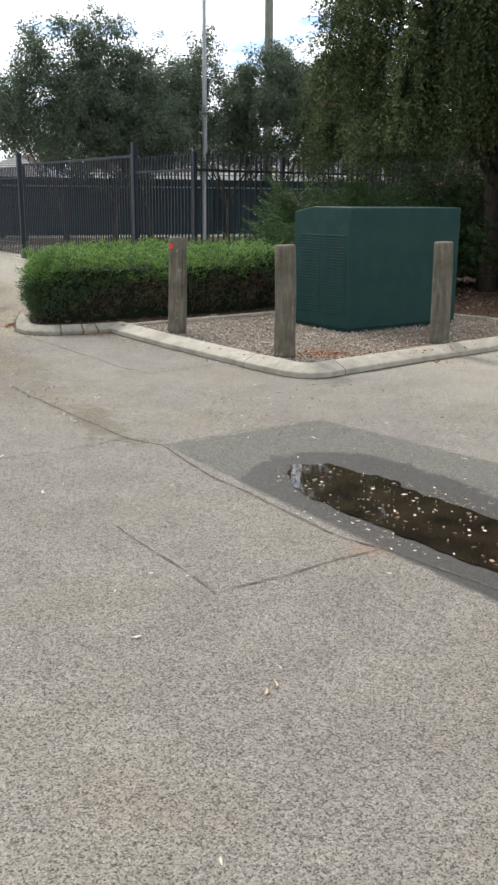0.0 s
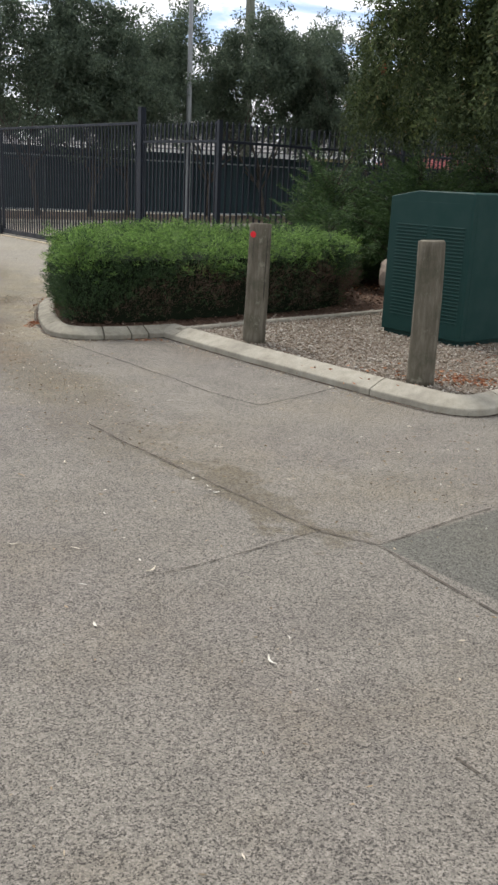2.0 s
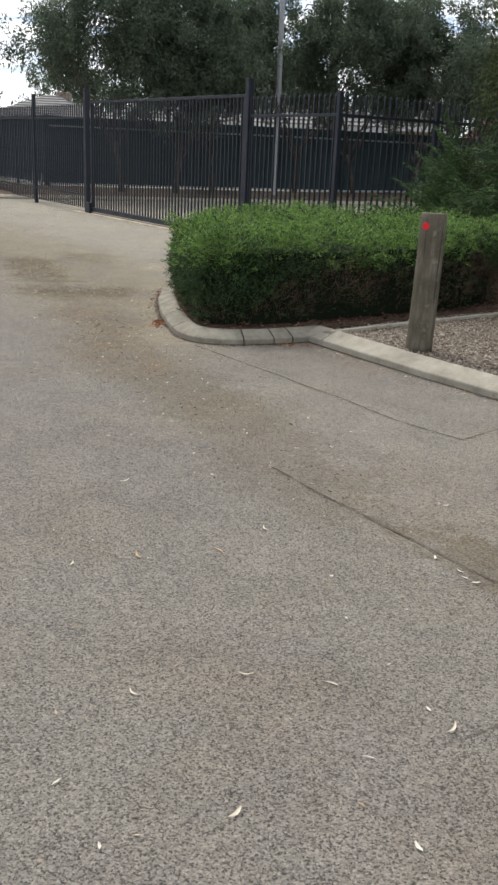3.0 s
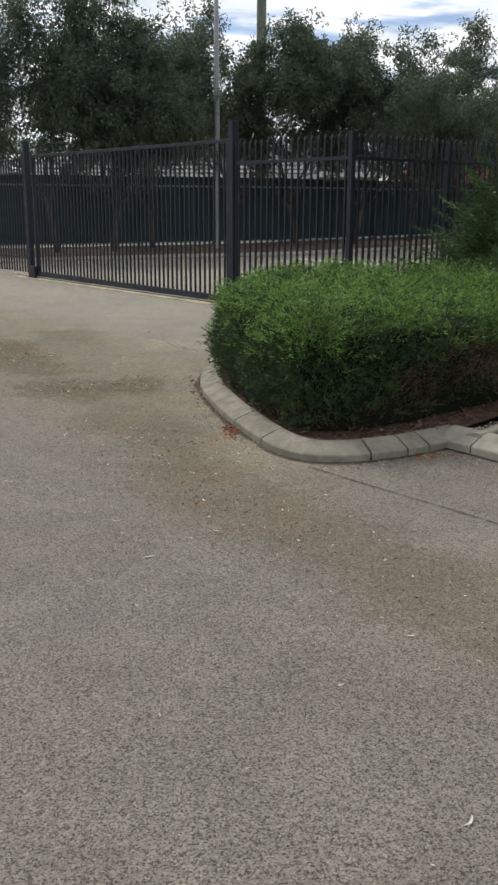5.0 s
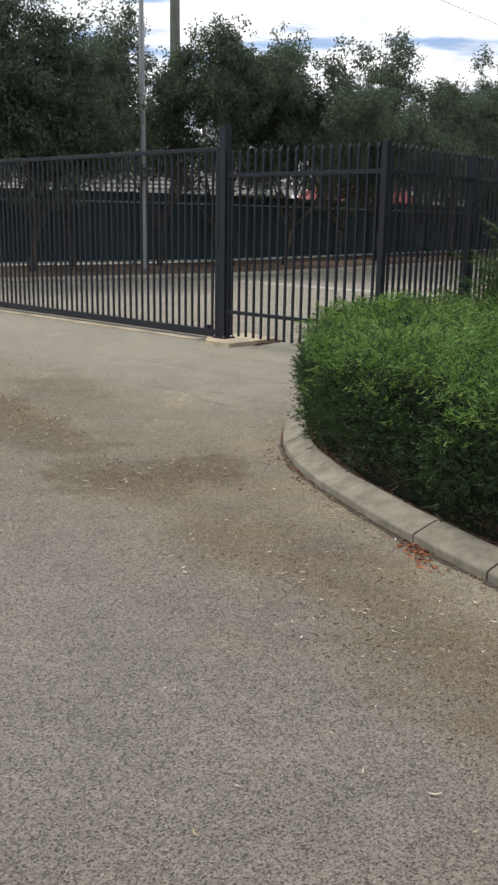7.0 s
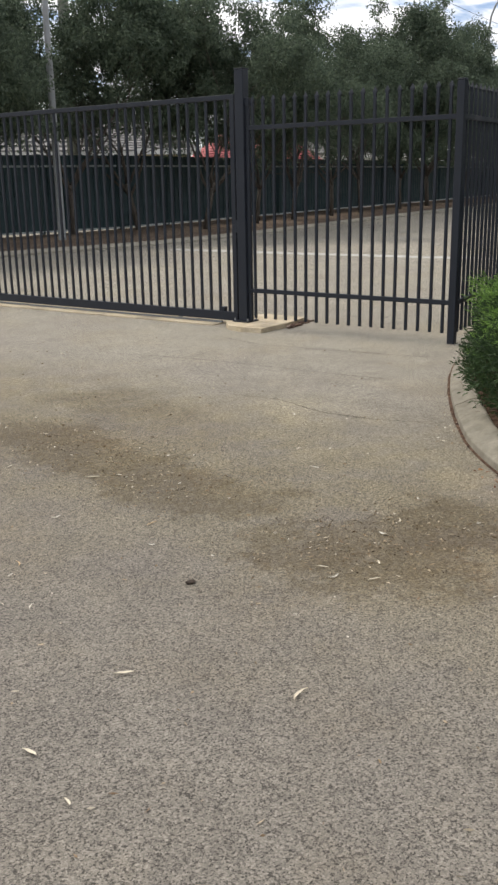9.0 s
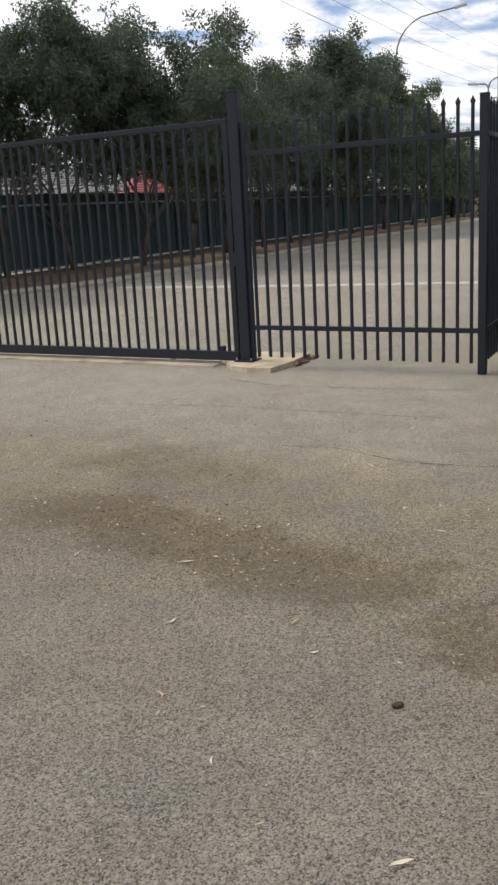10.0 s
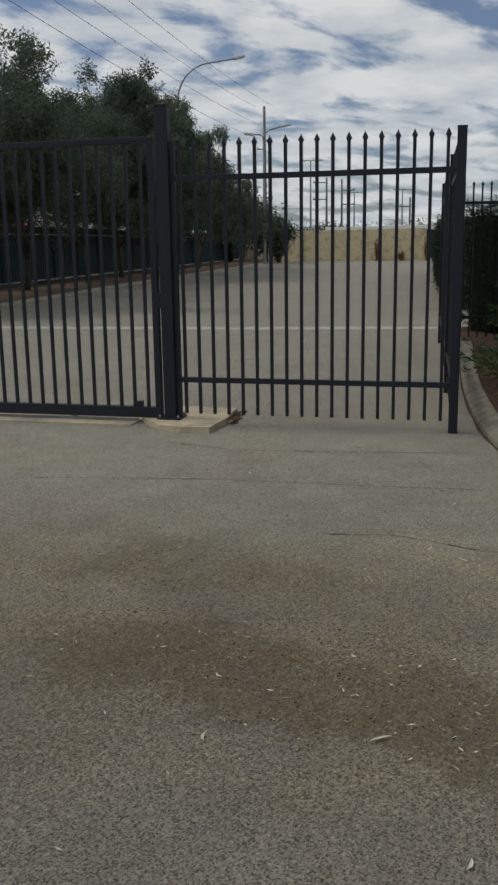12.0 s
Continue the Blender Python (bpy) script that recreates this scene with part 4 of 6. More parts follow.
bm.faces.new(rows[0])
bm.faces.new(rows[1][::-1])
bmesh.ops.recalc_face_normals(bm, faces=bm.faces[:])
bmesh.ops.bevel(bm, geom=[e for e in bm.edges], offset=0.009, segments=3, affect="EDGES", profile=0.5)
part("body", bm, BOX_PAINT, kiosk, "dark green steel shell sloping to the rear")
# end door with two columns of fine louvres
door = part("end_door", blocks((-0.0018, 0.022, 0.06, 0.0, KW - 0.03, KH + 0.01), bevel=0.0008), BOX_PAINT, kiosk)
slat_me = {}
for wide in (0.355, 0.35):
    slat = blocks((-0.010, 0.0, 0.0, -0.001, wide, 0.014), bevel=0.004)
    slat_me[wide] = bpy.data.meshes.new("louvre")
    slat.to_mesh(slat_me[wide])
    slat.free()
for column, wide in ((0.06, 0.355), (0.47, 0.35)):
    for i in range(28):
        piece("louvre", slat_me[wide], BOX_PAINT, door, m=Matrix.Translation((0, column, 0.172 + 0.029 * i)))
part("side_door", blocks((0.05, -0.0015, 0.06, KL - 0.05, 0.0, KH - 0.03), bevel=0.0006), BOX_PAINT, kiosk)


# ---- plants ----
def branchy(bm, start, way, length, radius, depth, tips, r, spread=0.55, lift=0.18, sides=6):
    """A limb that bends and forks; its tips are kept."""
    pts, radii = [Vector(start)], [radius]
    d = Vector(way).normalized()
    steps = 4
    for i in range(steps):
        d = (d + Vector(r.normal(0, 0.13, 3)) + Vector((0, 0, lift * 0.25))).normalized()
        pts.append(pts[-1] + d * length / steps)
        radii.append(radius * (1 - 0.45 * (i + 1) / steps))
    tube(bm, pts, radii, sides, close=True)
    if depth == 0:
        tips += [tuple(pts[-1]), tuple(pts[-2])]
        return
    if depth == 1:
        tips.append(tuple(pts[-1]))
    for _ in range(int(r.integers(2, 4))):
        a = r.uniform(0, 2 * math.pi)
        side = d.orthogonal().normalized()
        side = Matrix.Rotation(a, 3, d) @ side
        nd = (d + side * spread * r.uniform(0.6, 1.3) + Vector((0, 0, lift))).normalized()
        branchy(bm, pts[-1], nd, length * r.uniform(0.58, 0.82), radii[-1] * 0.8, depth - 1, tips, r, spread, lift, max(4, sides - 1))
    a = r.uniform(0, 2 * math.pi)
    side = Matrix.Rotation(a, 3, d) @ d.orthogonal().normalized()
    branchy(bm, pts[2], (d * 0.6 + side * spread * 1.3).normalized(), length * 0.55, radii[2] * 0.6, max(0, depth - 2), tips, r, spread, lift, 4)


def street_tree(seed, x, y, height, label, leaf=0.10, count=40000, stem=1.3, stems=6, spread=0.9, low=2.6, fill=26, taper=0.25, plume=0.0):
    """A small many-stemmed gum-like tree with an open, uneven crown of leaf clumps; plume draws the top out."""
    r = np.random.default_rng(seed)
    ob = thing("tree", label, "tree", Matrix.Translation((x, y, 0.12)), group="street trees")
    bm, tips = bmesh.new(), []
    h = height / 7.4
    lean = Vector((r.normal(0, 0.05), r.normal(0, 0.05), 1))
    tube(bm, [(0, 0, -0.1), tuple(lean * stem * h * 0.5), tuple(lean * stem * h)], [0.10 * h, 0.08 * h, 0.075 * h], 9)
    for i in range(stems):
        a = 2 * math.pi * i / stems + r.uniform(-0.4, 0.4)
        q = spread * r.uniform(0.3, 1.1)
        branchy(bm, lean * stem * h * r.uniform(0.7, 1.0), (math.cos(a) * q, math.sin(a) * q, 1.0), 1.8 * h * r.uniform(0.8, 1.25), 0.042 * h, 3, tips, r, 0.6, 0.13)
    if plume:
        branchy(bm, lean * stem * h, (0.05, 0.02, 1.0), 2.6 * h, 0.05 * h, 3, tips, r, 0.34, 0.4)
    tips = np.array(tips)
    peak = tips[:, 2].max()
    mid = tips[tips[:, 2] > np.quantile(tips[:, 2], 0.75), :2].mean(0) / peak
    thin = lambda z: 1 - taper * np.clip((z / peak - 0.45) / 0.5, 0, 1)
    for v in bm.verts:
        k = float(thin(v.co.z))
        v.co.x, v.co.y = (v.co.x - mid[0] * v.co.z) * k, (v.co.y - mid[1] * v.co.z) * k
    tips[:, :2] -= tips[:, 2:] * mid
    tips[:, :2] *= thin(tips[:, 2:])
    tips = tips[(tips[:, 2] > low) & (r.uniform(0, 1, len(tips)) > 0.12)]
    a, fz = r.uniform(0, 2 * math.pi, fill), r.uniform(0, 1, fill) ** 1.6
    rad = 2.5 * h * (1 - 0.6 * fz ** 1.4) * r.uniform(0.1, 1, fill) ** 0.5
    tips = np.concatenate([tips, np.column_stack([rad * np.cos(a), rad * np.sin(a), low + 0.2 + (peak - low) * 0.65 * fz])])
    # each tip carries a few small flattened clumps of hanging leaves
    sub = np.repeat(tips, 3, axis=0) + r.normal(0, 0.25 * h, (3 * len(tips), 3)) * np.array((1.0, 1.0, 0.8))
    blob = 0.21 * h * r.uniform(0.4, 1.5, len(sub))
    weight = blob ** 2
    which = r.choice(len(sub), count, p=weight / weight.sum())
    off = r.normal(0, 1, (count, 3))
    off /= np.linalg.norm(off, axis=1, keepdims=True)
    pos = sub[which] + off * (r.uniform(0, 1, (count, 1)) ** 0.5) * blob[which][:, None] * np.array((1.0, 1.0, 1.0))
    way = off * 0.55 + r.normal(0, 0.5, (count, 3)) + np.array((0, 0, -0.45))
    tall = height / float(np.quantile(pos[:, 2], 0.999))
    pos[:, 2] *= tall
    for v in bm.verts:
        v.co.z *= tall
    part("trunk", bm, BARK, ob)
    me = leaves("crown", pos, way, leaf * r.uniform(0.6, 1.4, count), leaf * 0.42 * r.uniform(0.7, 1.3, count), r)
    piece("crown", me, TREE_LEAF, ob)
    return ob


GUM_TREE = "grey-green gum tree with several stems on the verge"
KINDS = [street_tree(11, -5.6, 29.45, 6.45, GUM_TREE, spread=1.15, low=2.65, fill=12, count=32000), street_tree(12, -0.9, 33.3, 6.8, GUM_TREE, spread=0.85, low=2.35, fill=44, count=46000), street_tree(13, 2.7, 33.8, 6.35, GUM_TREE, low=2.2),
         street_tree(14, 6.7, 37.1, 7.05, "tall narrow-topped grey-green gum tree on the verge", spread=0.6, taper=0.45, plume=1.0, fill=18, low=2.3), street_tree(15, 11.0, 40.8, 6.5, GUM_TREE, low=2.1, fill=40, count=52000),
         street_tree(16, 16.6, 45.4, 8.2, "broad dark gum tree on the verge", stem=1.1, stems=7, spread=0.95, fill=52, low=1.95, count=62000, leaf=0.125),
         street_tree(17, 24.2, 51.4, 6.9, "dark gum tree far along the street", leaf=0.19, count=13000, fill=40, low=1.6)]
# kind, place, turn, size
for k, x, y, turn, size in ((3, -4.26, 30.05, 120, 0.96), (4, -3.3, 31.6, 30, 0.92), (2, 1.0, 34.2, 200, 1.0), (4, 4.8, 35.4, 110, 0.82), (0, 8.9, 38.9, 75, 0.91), (5, 13.9, 43.1, 250, 0.94), (5, 20.2, 48.2, 140, 0.97), (6, 26.6, 53.4, 40, 0.85), (6, 30.2, 56.3, 250, 0.8), (6, 35.0, 60.4, 20, 0.8),
                            (2, -13.6, 29.5, 40, 0.95), (6, -12.0, 52.0, 10, 0.85), (6, -1.0, 50.0, 100, 0.8), (6, 12.0, 58.0, 70, 0.72), (6, 4.6, 52.5, 30, 0.78), (6, 20.5, 65.0, 200, 0.85), (6, 28.0, 74.0, 120, 0.9)):
    copy_thing(KINDS[k], Matrix.Translation((x, y, 0.12)) @ Matrix.Rotation(radians(turn), 4, "Z") @ Matrix.Scale(size, 4))


def weeping_tree(x, y, radius, height, seed, each=21, leaf=0.062):
    """A weeping bottlebrush: arching limbs, long hanging leafy strands, a few red flowers."""
    r = np.random.default_rng(seed)
    ob = thing("weeping_tree", "large dark weeping bottlebrush tree with a few red flowers", "tree", Matrix.Translation((x, y, 0.06)))
    bm, tips = bmesh.new(), []
    tube(bm, [(0, 0, -0.1), (0.05, 0.02, 0.9), (0.02, 0.1, 1.8)], [0.17, 0.14, 0.12], 10)
    for i in range(6):
        a = 2 * math.pi * i / 6 + r.uniform(-0.3, 0.3)
        branchy(bm, (0.02, 0.1, 1.7), (math.cos(a) * 0.7, math.sin(a) * 0.7, 1.0), 1.15 if math.cos(a) < 0.2 else 1.9, 0.07, 3, tips, r, 0.6, 0.10, 6)
    part("trunk", bm, DARK_BARK, ob)
    # hanging sprays gathered in clusters over a dome
    clusters, per = 300, 40
    pos, way, tip = [], [], []
    for i in range(clusters):
        a, q = r.uniform(0, 2 * math.pi), r.uniform(0, 1) ** 0.5
        rad = radius * q * (1 + 0.25 * noise.noise(Vector((math.cos(a) * 2.2, math.sin(a) * 2.2, 3 * q + seed))))
        topz = 1.7 + (height - 1.7) * math.sqrt(max(0, 1 - (q * 0.95) ** 2.2)) * (r.uniform(0.1, 1.0) if i % 3 else 1.0)
        topz = r.uniform(2.1, 3.9) if i >= 225 else topz
        # the top is thinner towards the open yard
        rad *= 1 - (0.24 * max(0, -math.cos(a)) if i >= 225 else 0)
        rad *= 1 - 0.34 * min(1, max(0, topz - 3.4) / 2.4) * max(0, -math.cos(a))
        out = np.array((math.cos(a), math.sin(a), 0))
        hub = out * rad + np.array((0, 0, topz))
        for j in range(each):
            b = r.uniform(0, 2 * math.pi)
            lean = np.array((math.cos(b), math.sin(b), 0)) * r.uniform(0.08, 0.42) + out * 0.25
            drop = (r.uniform(0.45, 1.35) if i % 4 else r.uniform(1.0, 2.2)) if j % 7 else r.uniform(-0.25, 0.35)
            s = np.linspace(0.02, 1, per)
            p = hub + lean * np.sin(s * 1.5)[:, None] + np.array((0, 0, 1.0)) * (0.22 * np.sin(s * 2.6) - drop * s ** 1.6)[:, None] + r.normal(0, 0.010, (per, 3))
            along_it = np.gradient(p, axis=0)
            along_it /= np.linalg.norm(along_it, axis=1, keepdims=True) + 1e-9
            spoke = r.normal(0, 1, (per, 3))
            spoke -= along_it * (spoke * along_it).sum(1, keepdims=True)
            spoke /= np.linalg.norm(spoke, axis=1, keepdims=True) + 1e-9
            tip.append((s > 0.78)[p[:, 2] > 1.9 + 0.4 * math.sin(3 * a + i)] & (i % 3 == 0 or i >= 240))
            kept = p[:, 2] > 1.9 + 0.4 * math.sin(3 * a + i)
            p, spoke, along_it = p[kept], spoke[kept], along_it[kept]
            pos.append(p)
            way.append(spoke * 0.75 + along_it * 0.65 + r.normal(0, 0.15, (len(p), 3)))
    pos, way = np.concatenate(pos), np.concatenate(way)
    n = len(pos)
    tip = np.concatenate(tip)
    long, wide = leaf * r.uniform(0.7, 1.4, n), 0.38 * leaf * r.uniform(0.8, 1.3, n)
    piece("crown", leaves("crown", pos[~tip], way[~tip], long[~tip], wide[~tip], r), WEEP_LEAF, ob)
    piece("young_foliage", leaves("young_foliage", pos[tip], way[tip], long[tip], wide[tip], r), TIP_LEAF, ob, "paler young shoot tips")
    # large near-black leaves added to paint the shade inside the crown
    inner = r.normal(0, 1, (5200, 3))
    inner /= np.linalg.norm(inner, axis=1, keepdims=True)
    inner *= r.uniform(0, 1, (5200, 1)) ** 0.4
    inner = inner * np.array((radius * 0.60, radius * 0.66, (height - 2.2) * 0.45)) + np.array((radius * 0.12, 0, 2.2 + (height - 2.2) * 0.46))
    piece("inner_foliage", leaves("inner_foliage", inner, r.normal(0, 1, (5200, 3)), 0.34, 0.15, r), DARK_LEAF, ob, "large near-black leaves standing in for shade inside the crown")
    k = r.integers(0, n, 16)
    fp = []
    for c in pos[k]:
        fp.append(c + r.normal(0, 0.02, (60, 3)) * np.array((0.8, 0.8, 1.6)))
    fp = np.concatenate(fp)
    piece("flowers", leaves("flowers", fp, r.normal(0, 1, (len(fp), 3)), 0.035, 0.006, r), FLOWER, ob, "small red bottlebrush flowers")
    return ob


weeping_tree(3.95, 15.45, 2.75, 7.6, 31, 28)
weeping_tree(6.6, 13.6, 2.5, 6.8, 32, 11, 0.105)


def sprigs(pos, way, r, per, long):
    """Leaves set along short shoots: places and directions of each leaf."""
    n = len(pos)
    way = way / (np.linalg.norm(way, axis=1, keepdims=True) + 1e-9)
    s = r.uniform(0.0, 1.0, (n, per))
    p = pos[:, None] + way[:, None] * (s * long)[:, :, None] + r.normal(0, 0.006, (n, per, 3))
    w = way[:, None] * (0.7 + 0.6 * s)[:, :, None] + r.normal(0, 0.38, (n, per, 3))
    return p.reshape(-1, 3), w.reshape(-1, 3)


def clipped_hedge(name, poly, height, base, label, count, top_mat, side_mat, leaf=0.032, round_over=0.24, twigs=True, seed=41):
    """A clipped hedge: near-black core for the shade inside, leafy sides, bright new growth on top, bare twigs at the
    foot.
    """
    r = np.random.default_rng(seed)
    ob = thing(name, label, "hedge")
    line = np.array(round_path(poly, 2, closed=True))
    centre = line.mean(0)
    # solid inner block, coloured like the shade between the leaves
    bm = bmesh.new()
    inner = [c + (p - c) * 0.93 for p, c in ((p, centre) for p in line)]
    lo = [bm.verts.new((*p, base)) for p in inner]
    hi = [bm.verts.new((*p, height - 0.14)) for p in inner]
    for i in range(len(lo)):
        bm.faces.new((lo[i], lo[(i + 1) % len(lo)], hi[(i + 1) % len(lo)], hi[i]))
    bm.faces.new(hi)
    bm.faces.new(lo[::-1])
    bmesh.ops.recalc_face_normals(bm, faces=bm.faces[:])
    part("core", bm, HEDGE_CORE, ob, "near-black solid core standing in for the shaded inside")
    ring = np.vstack([line, line[:1]])
    seg = np.hypot(*(ring[1:] - ring[:-1]).T)
    cum = np.concatenate([[0], np.cumsum(seg)])
    area = 0.5 * abs(np.dot(line[:, 0], np.roll(line[:, 1], -1)) - np.dot(line[:, 1], np.roll(line[:, 0], -1)))
    wall = cum[-1] * (height - base)
    n_top = int(count * area / (area + wall))
    n_side = count - n_top
    shoots = 10
    n_top, n_side = n_top // shoots, n_side // shoots
    # sides
    s = r.uniform(0, cum[-1], n_side)
    px, py = np.interp(s, cum, ring[:, 0]), np.interp(s, cum, ring[:, 1])
    k = np.clip(np.searchsorted(cum, s) - 1, 0, len(seg) - 1)
    d = (ring[k + 1] - ring[k]) / seg[k][:, None]
    nrm = np.column_stack([d[:, 1], -d[:, 0]])
    away = np.column_stack([px, py]) - centre
    nrm *= np.sign((nrm * away).sum(1))[:, None]
    z = base + (height - base) * r.uniform(0, 1, n_side) ** 0.9
    u = np.clip((z - (height - round_over)) / round_over, 0, 1)
    foot = np.clip((base + 0.22 - z) / 0.22, 0, 1)
    bulge = lumps(np.column_stack([px, py, z]), 1.1, 0.06) + lumps(np.column_stack([px, py, z]), 2.8, 0.09) + lumps(np.column_stack([px, py, z]), 8, 0.075)
    o = bulge - round_over * (1 - np.sqrt(np.clip(1 - u * u, 0, 1))) - foot * 0.07 - r.uniform(0.02, 0.10, n_side)
    side = np.column_stack([px + nrm[:, 0] * o, py + nrm[:, 1] * o, z])
    side_way = np.column_stack([nrm * 0.7, np.full(n_side, 0.45)]) + r.normal(0, 0.5, (n_side, 3))
    low = base + 0.08 + 0.30 * np.clip((px + 1.5) / 0.7, 0, 1) + 0.28 * lumps(np.column_stack([px, py, z * 0]), 1.8, 1.0)
    twig = (z < low) & (r.uniform(0, 1, n_side) < 0.85) if twigs else np.zeros(n_side, bool)
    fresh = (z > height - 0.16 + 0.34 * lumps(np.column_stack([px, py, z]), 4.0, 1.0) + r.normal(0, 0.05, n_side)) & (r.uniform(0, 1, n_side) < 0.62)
    # top
    p = scatter(line, n_top, r)
    zt = height + lumps(np.column_stack([p, p[:, :1] * 0]), 1.0, 0.12) + lumps(np.column_stack([p, p[:, :1] * 0]), 2.8, 0.15) + lumps(np.column_stack([p, p[:, :1] * 0]), 7.0, 0.10) - r.uniform(0.05, 0.14, n_top)
    top = np.column_stack([p, zt])
    tuft = lumps(np.column_stack([p, p[:, :1] * 0]), 6.5, 1.0)
    keep = r.uniform(-0.5, 0.3, n_top) < tuft
    edge_in = np.min(np.hypot(p[:, None, 0] - line[None, ::2, 0], p[:, None, 1] - line[None, ::2, 1]), axis=1)
    q = np.clip(1 - edge_in / round_over, 0, 1)
    top[:, 2] += 0.09 * tuft - 0.5 * round_over * (1 - np.sqrt(1 - q * q))
    top, n_top = top[keep], int(keep.sum())
    swing = 2.5 * lumps(np.column_stack([top[:, :2], np.zeros(n_top)]), 1.7, math.pi) + r.normal(0, 0.5, n_top)
    top_way = np.column_stack([np.cos(swing), np.sin(swing), r.uniform(0.05, 0.75, n_top)])
    dull = r.uniform(0, 1, n_top) < 0.25
    long = leaf * 4.2
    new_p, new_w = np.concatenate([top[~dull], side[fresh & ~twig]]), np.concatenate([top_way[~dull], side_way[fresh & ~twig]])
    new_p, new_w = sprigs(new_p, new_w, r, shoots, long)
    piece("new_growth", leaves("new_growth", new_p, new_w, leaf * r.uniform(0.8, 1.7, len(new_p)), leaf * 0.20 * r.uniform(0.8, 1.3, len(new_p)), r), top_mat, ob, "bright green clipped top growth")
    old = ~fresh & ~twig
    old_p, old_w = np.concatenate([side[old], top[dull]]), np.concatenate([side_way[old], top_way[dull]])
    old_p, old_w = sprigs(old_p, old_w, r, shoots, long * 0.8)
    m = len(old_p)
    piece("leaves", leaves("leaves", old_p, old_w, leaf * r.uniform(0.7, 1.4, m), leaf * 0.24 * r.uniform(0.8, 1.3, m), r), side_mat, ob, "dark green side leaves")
    if twigs:
        tp, tw = sprigs(side[twig], side_way[twig] + np.array((0, 0, 0.6)), r, 4, long)
        m = len(tp)
        piece("twig_layer", leaves("twig_layer", tp, tw, leaf * r.uniform(1.2, 3.0, m), leaf * 0.10, r), HEDGE_TWIG, ob, "bare brown twigs")
    return ob


HEDGE = [(-1.82, 11.03), (-1.45, 11.1), (-0.9, 11.46), (-0.3, 11.92), (0.55, 12.54), (0.98, 13.2), (0.85, 14.35), (0.2, 15.35), (-0.78, 15.62), (-1.52, 15.0), (-2.0, 14.2), (-2.28, 13.35), (-2.31, 12.6), (-2.24, 12.1), (-2.11, 11.5), (-2.0, 11.18)]
clipped_hedge("clipped_hedge", HEDGE, 0.765, 0.08, "low clipped green hedge, its fresh top growth coloured brighter as if sunlit", 330000, HEDGE_TOP, HEDGE_SIDE, leaf=0.026, round_over=0.36)
f0, f1 = FAR + RX * 0.35 + GX * 0.15, FAR + GX * 9.0 + RX * 0.35
f2, f3 = FAR + GX * 9.0 + RX * 2.2, FAR + RX * 2.2 + GX * 0.15
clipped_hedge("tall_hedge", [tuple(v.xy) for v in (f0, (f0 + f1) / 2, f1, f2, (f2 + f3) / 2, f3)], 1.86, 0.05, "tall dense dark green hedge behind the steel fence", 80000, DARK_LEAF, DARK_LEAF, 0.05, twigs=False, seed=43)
h0, h1 = FAR + RX * 4.5 + GX * 0.2, FAR + RX * 30 + GX * 0.2
h2, h3 = h1 + GX * 1.8, h0 + GX * 1.8
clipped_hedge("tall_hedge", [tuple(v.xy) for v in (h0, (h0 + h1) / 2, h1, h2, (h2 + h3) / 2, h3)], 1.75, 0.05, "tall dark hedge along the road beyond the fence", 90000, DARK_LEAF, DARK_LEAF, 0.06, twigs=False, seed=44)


def juniper(x, y, radius, height, seed, label, per=190):
    """A spreading conifer bush with layered feathery sprays."""
    r = np.random.default_rng(seed)
    ob = thing("juniper_bush", label, "bush", Matrix.Translation((x, y, 0.05)), group="juniper bushes")
    bm = bmesh.new()
    pos, way = [], []
    sprays = int(150 * radius * height) + 60
    for i in range(sprays):
        a, e = r.uniform(0, 2 * math.pi), r.uniform(0.05, 1.0)
        out = np.array((math.cos(a), math.sin(a), 0))
        base = np.array((0, 0, height * 0.02 + height * 0.8 * e * r.uniform(0.2, 1)))
        long = radius * (1.15 - 0.75 * e) * r.uniform(0.7, 1.25)
        rise = height * (0.10 + 0.28 * r.uniform())
        if i % 3 == 0:
            tube(bm, [tuple(base), tuple(base + out * long * 0.5 + np.array((0, 0, rise * 0.6))), tuple(base + out * long * 0.9 + np.array((0, 0, rise)))], [0.014, 0.009, 0.004], 4)
        s = r.uniform(0.25, 1.05, per)
        p = base + out * (long * s)[:, None] + np.array((0, 0, 1.0)) * (rise * s ** 0.8)[:, None]
        w = 0.16 * (1.15 - s)
        across = np.cross(out, (0, 0, 1.0))
        p = p + across * (r.normal(0, 1, per) * w)[:, None] + np.array((0, 0, 1)) * (r.normal(0, 0.4, per) * w)[:, None]
        pos.append(p)
        way.append(out * 0.8 + across * r.normal(0, 0.7, (per, 1)) + np.array((0, 0, 0.25)) + r.normal(0, 0.25, (per, 3)))
    part("branching", bm, DARK_BARK, ob)
    pos, way = np.concatenate(pos), np.concatenate(way)
    n = len(pos)
    piece("foliage", leaves("foliage", pos, way, 0.046 * r.uniform(0.7, 1.5, n), 0.010 * (190 / per) ** 0.7, r), JUNIPER, ob)
    return ob


JL = "spreading dark green juniper bush in the garden bed"
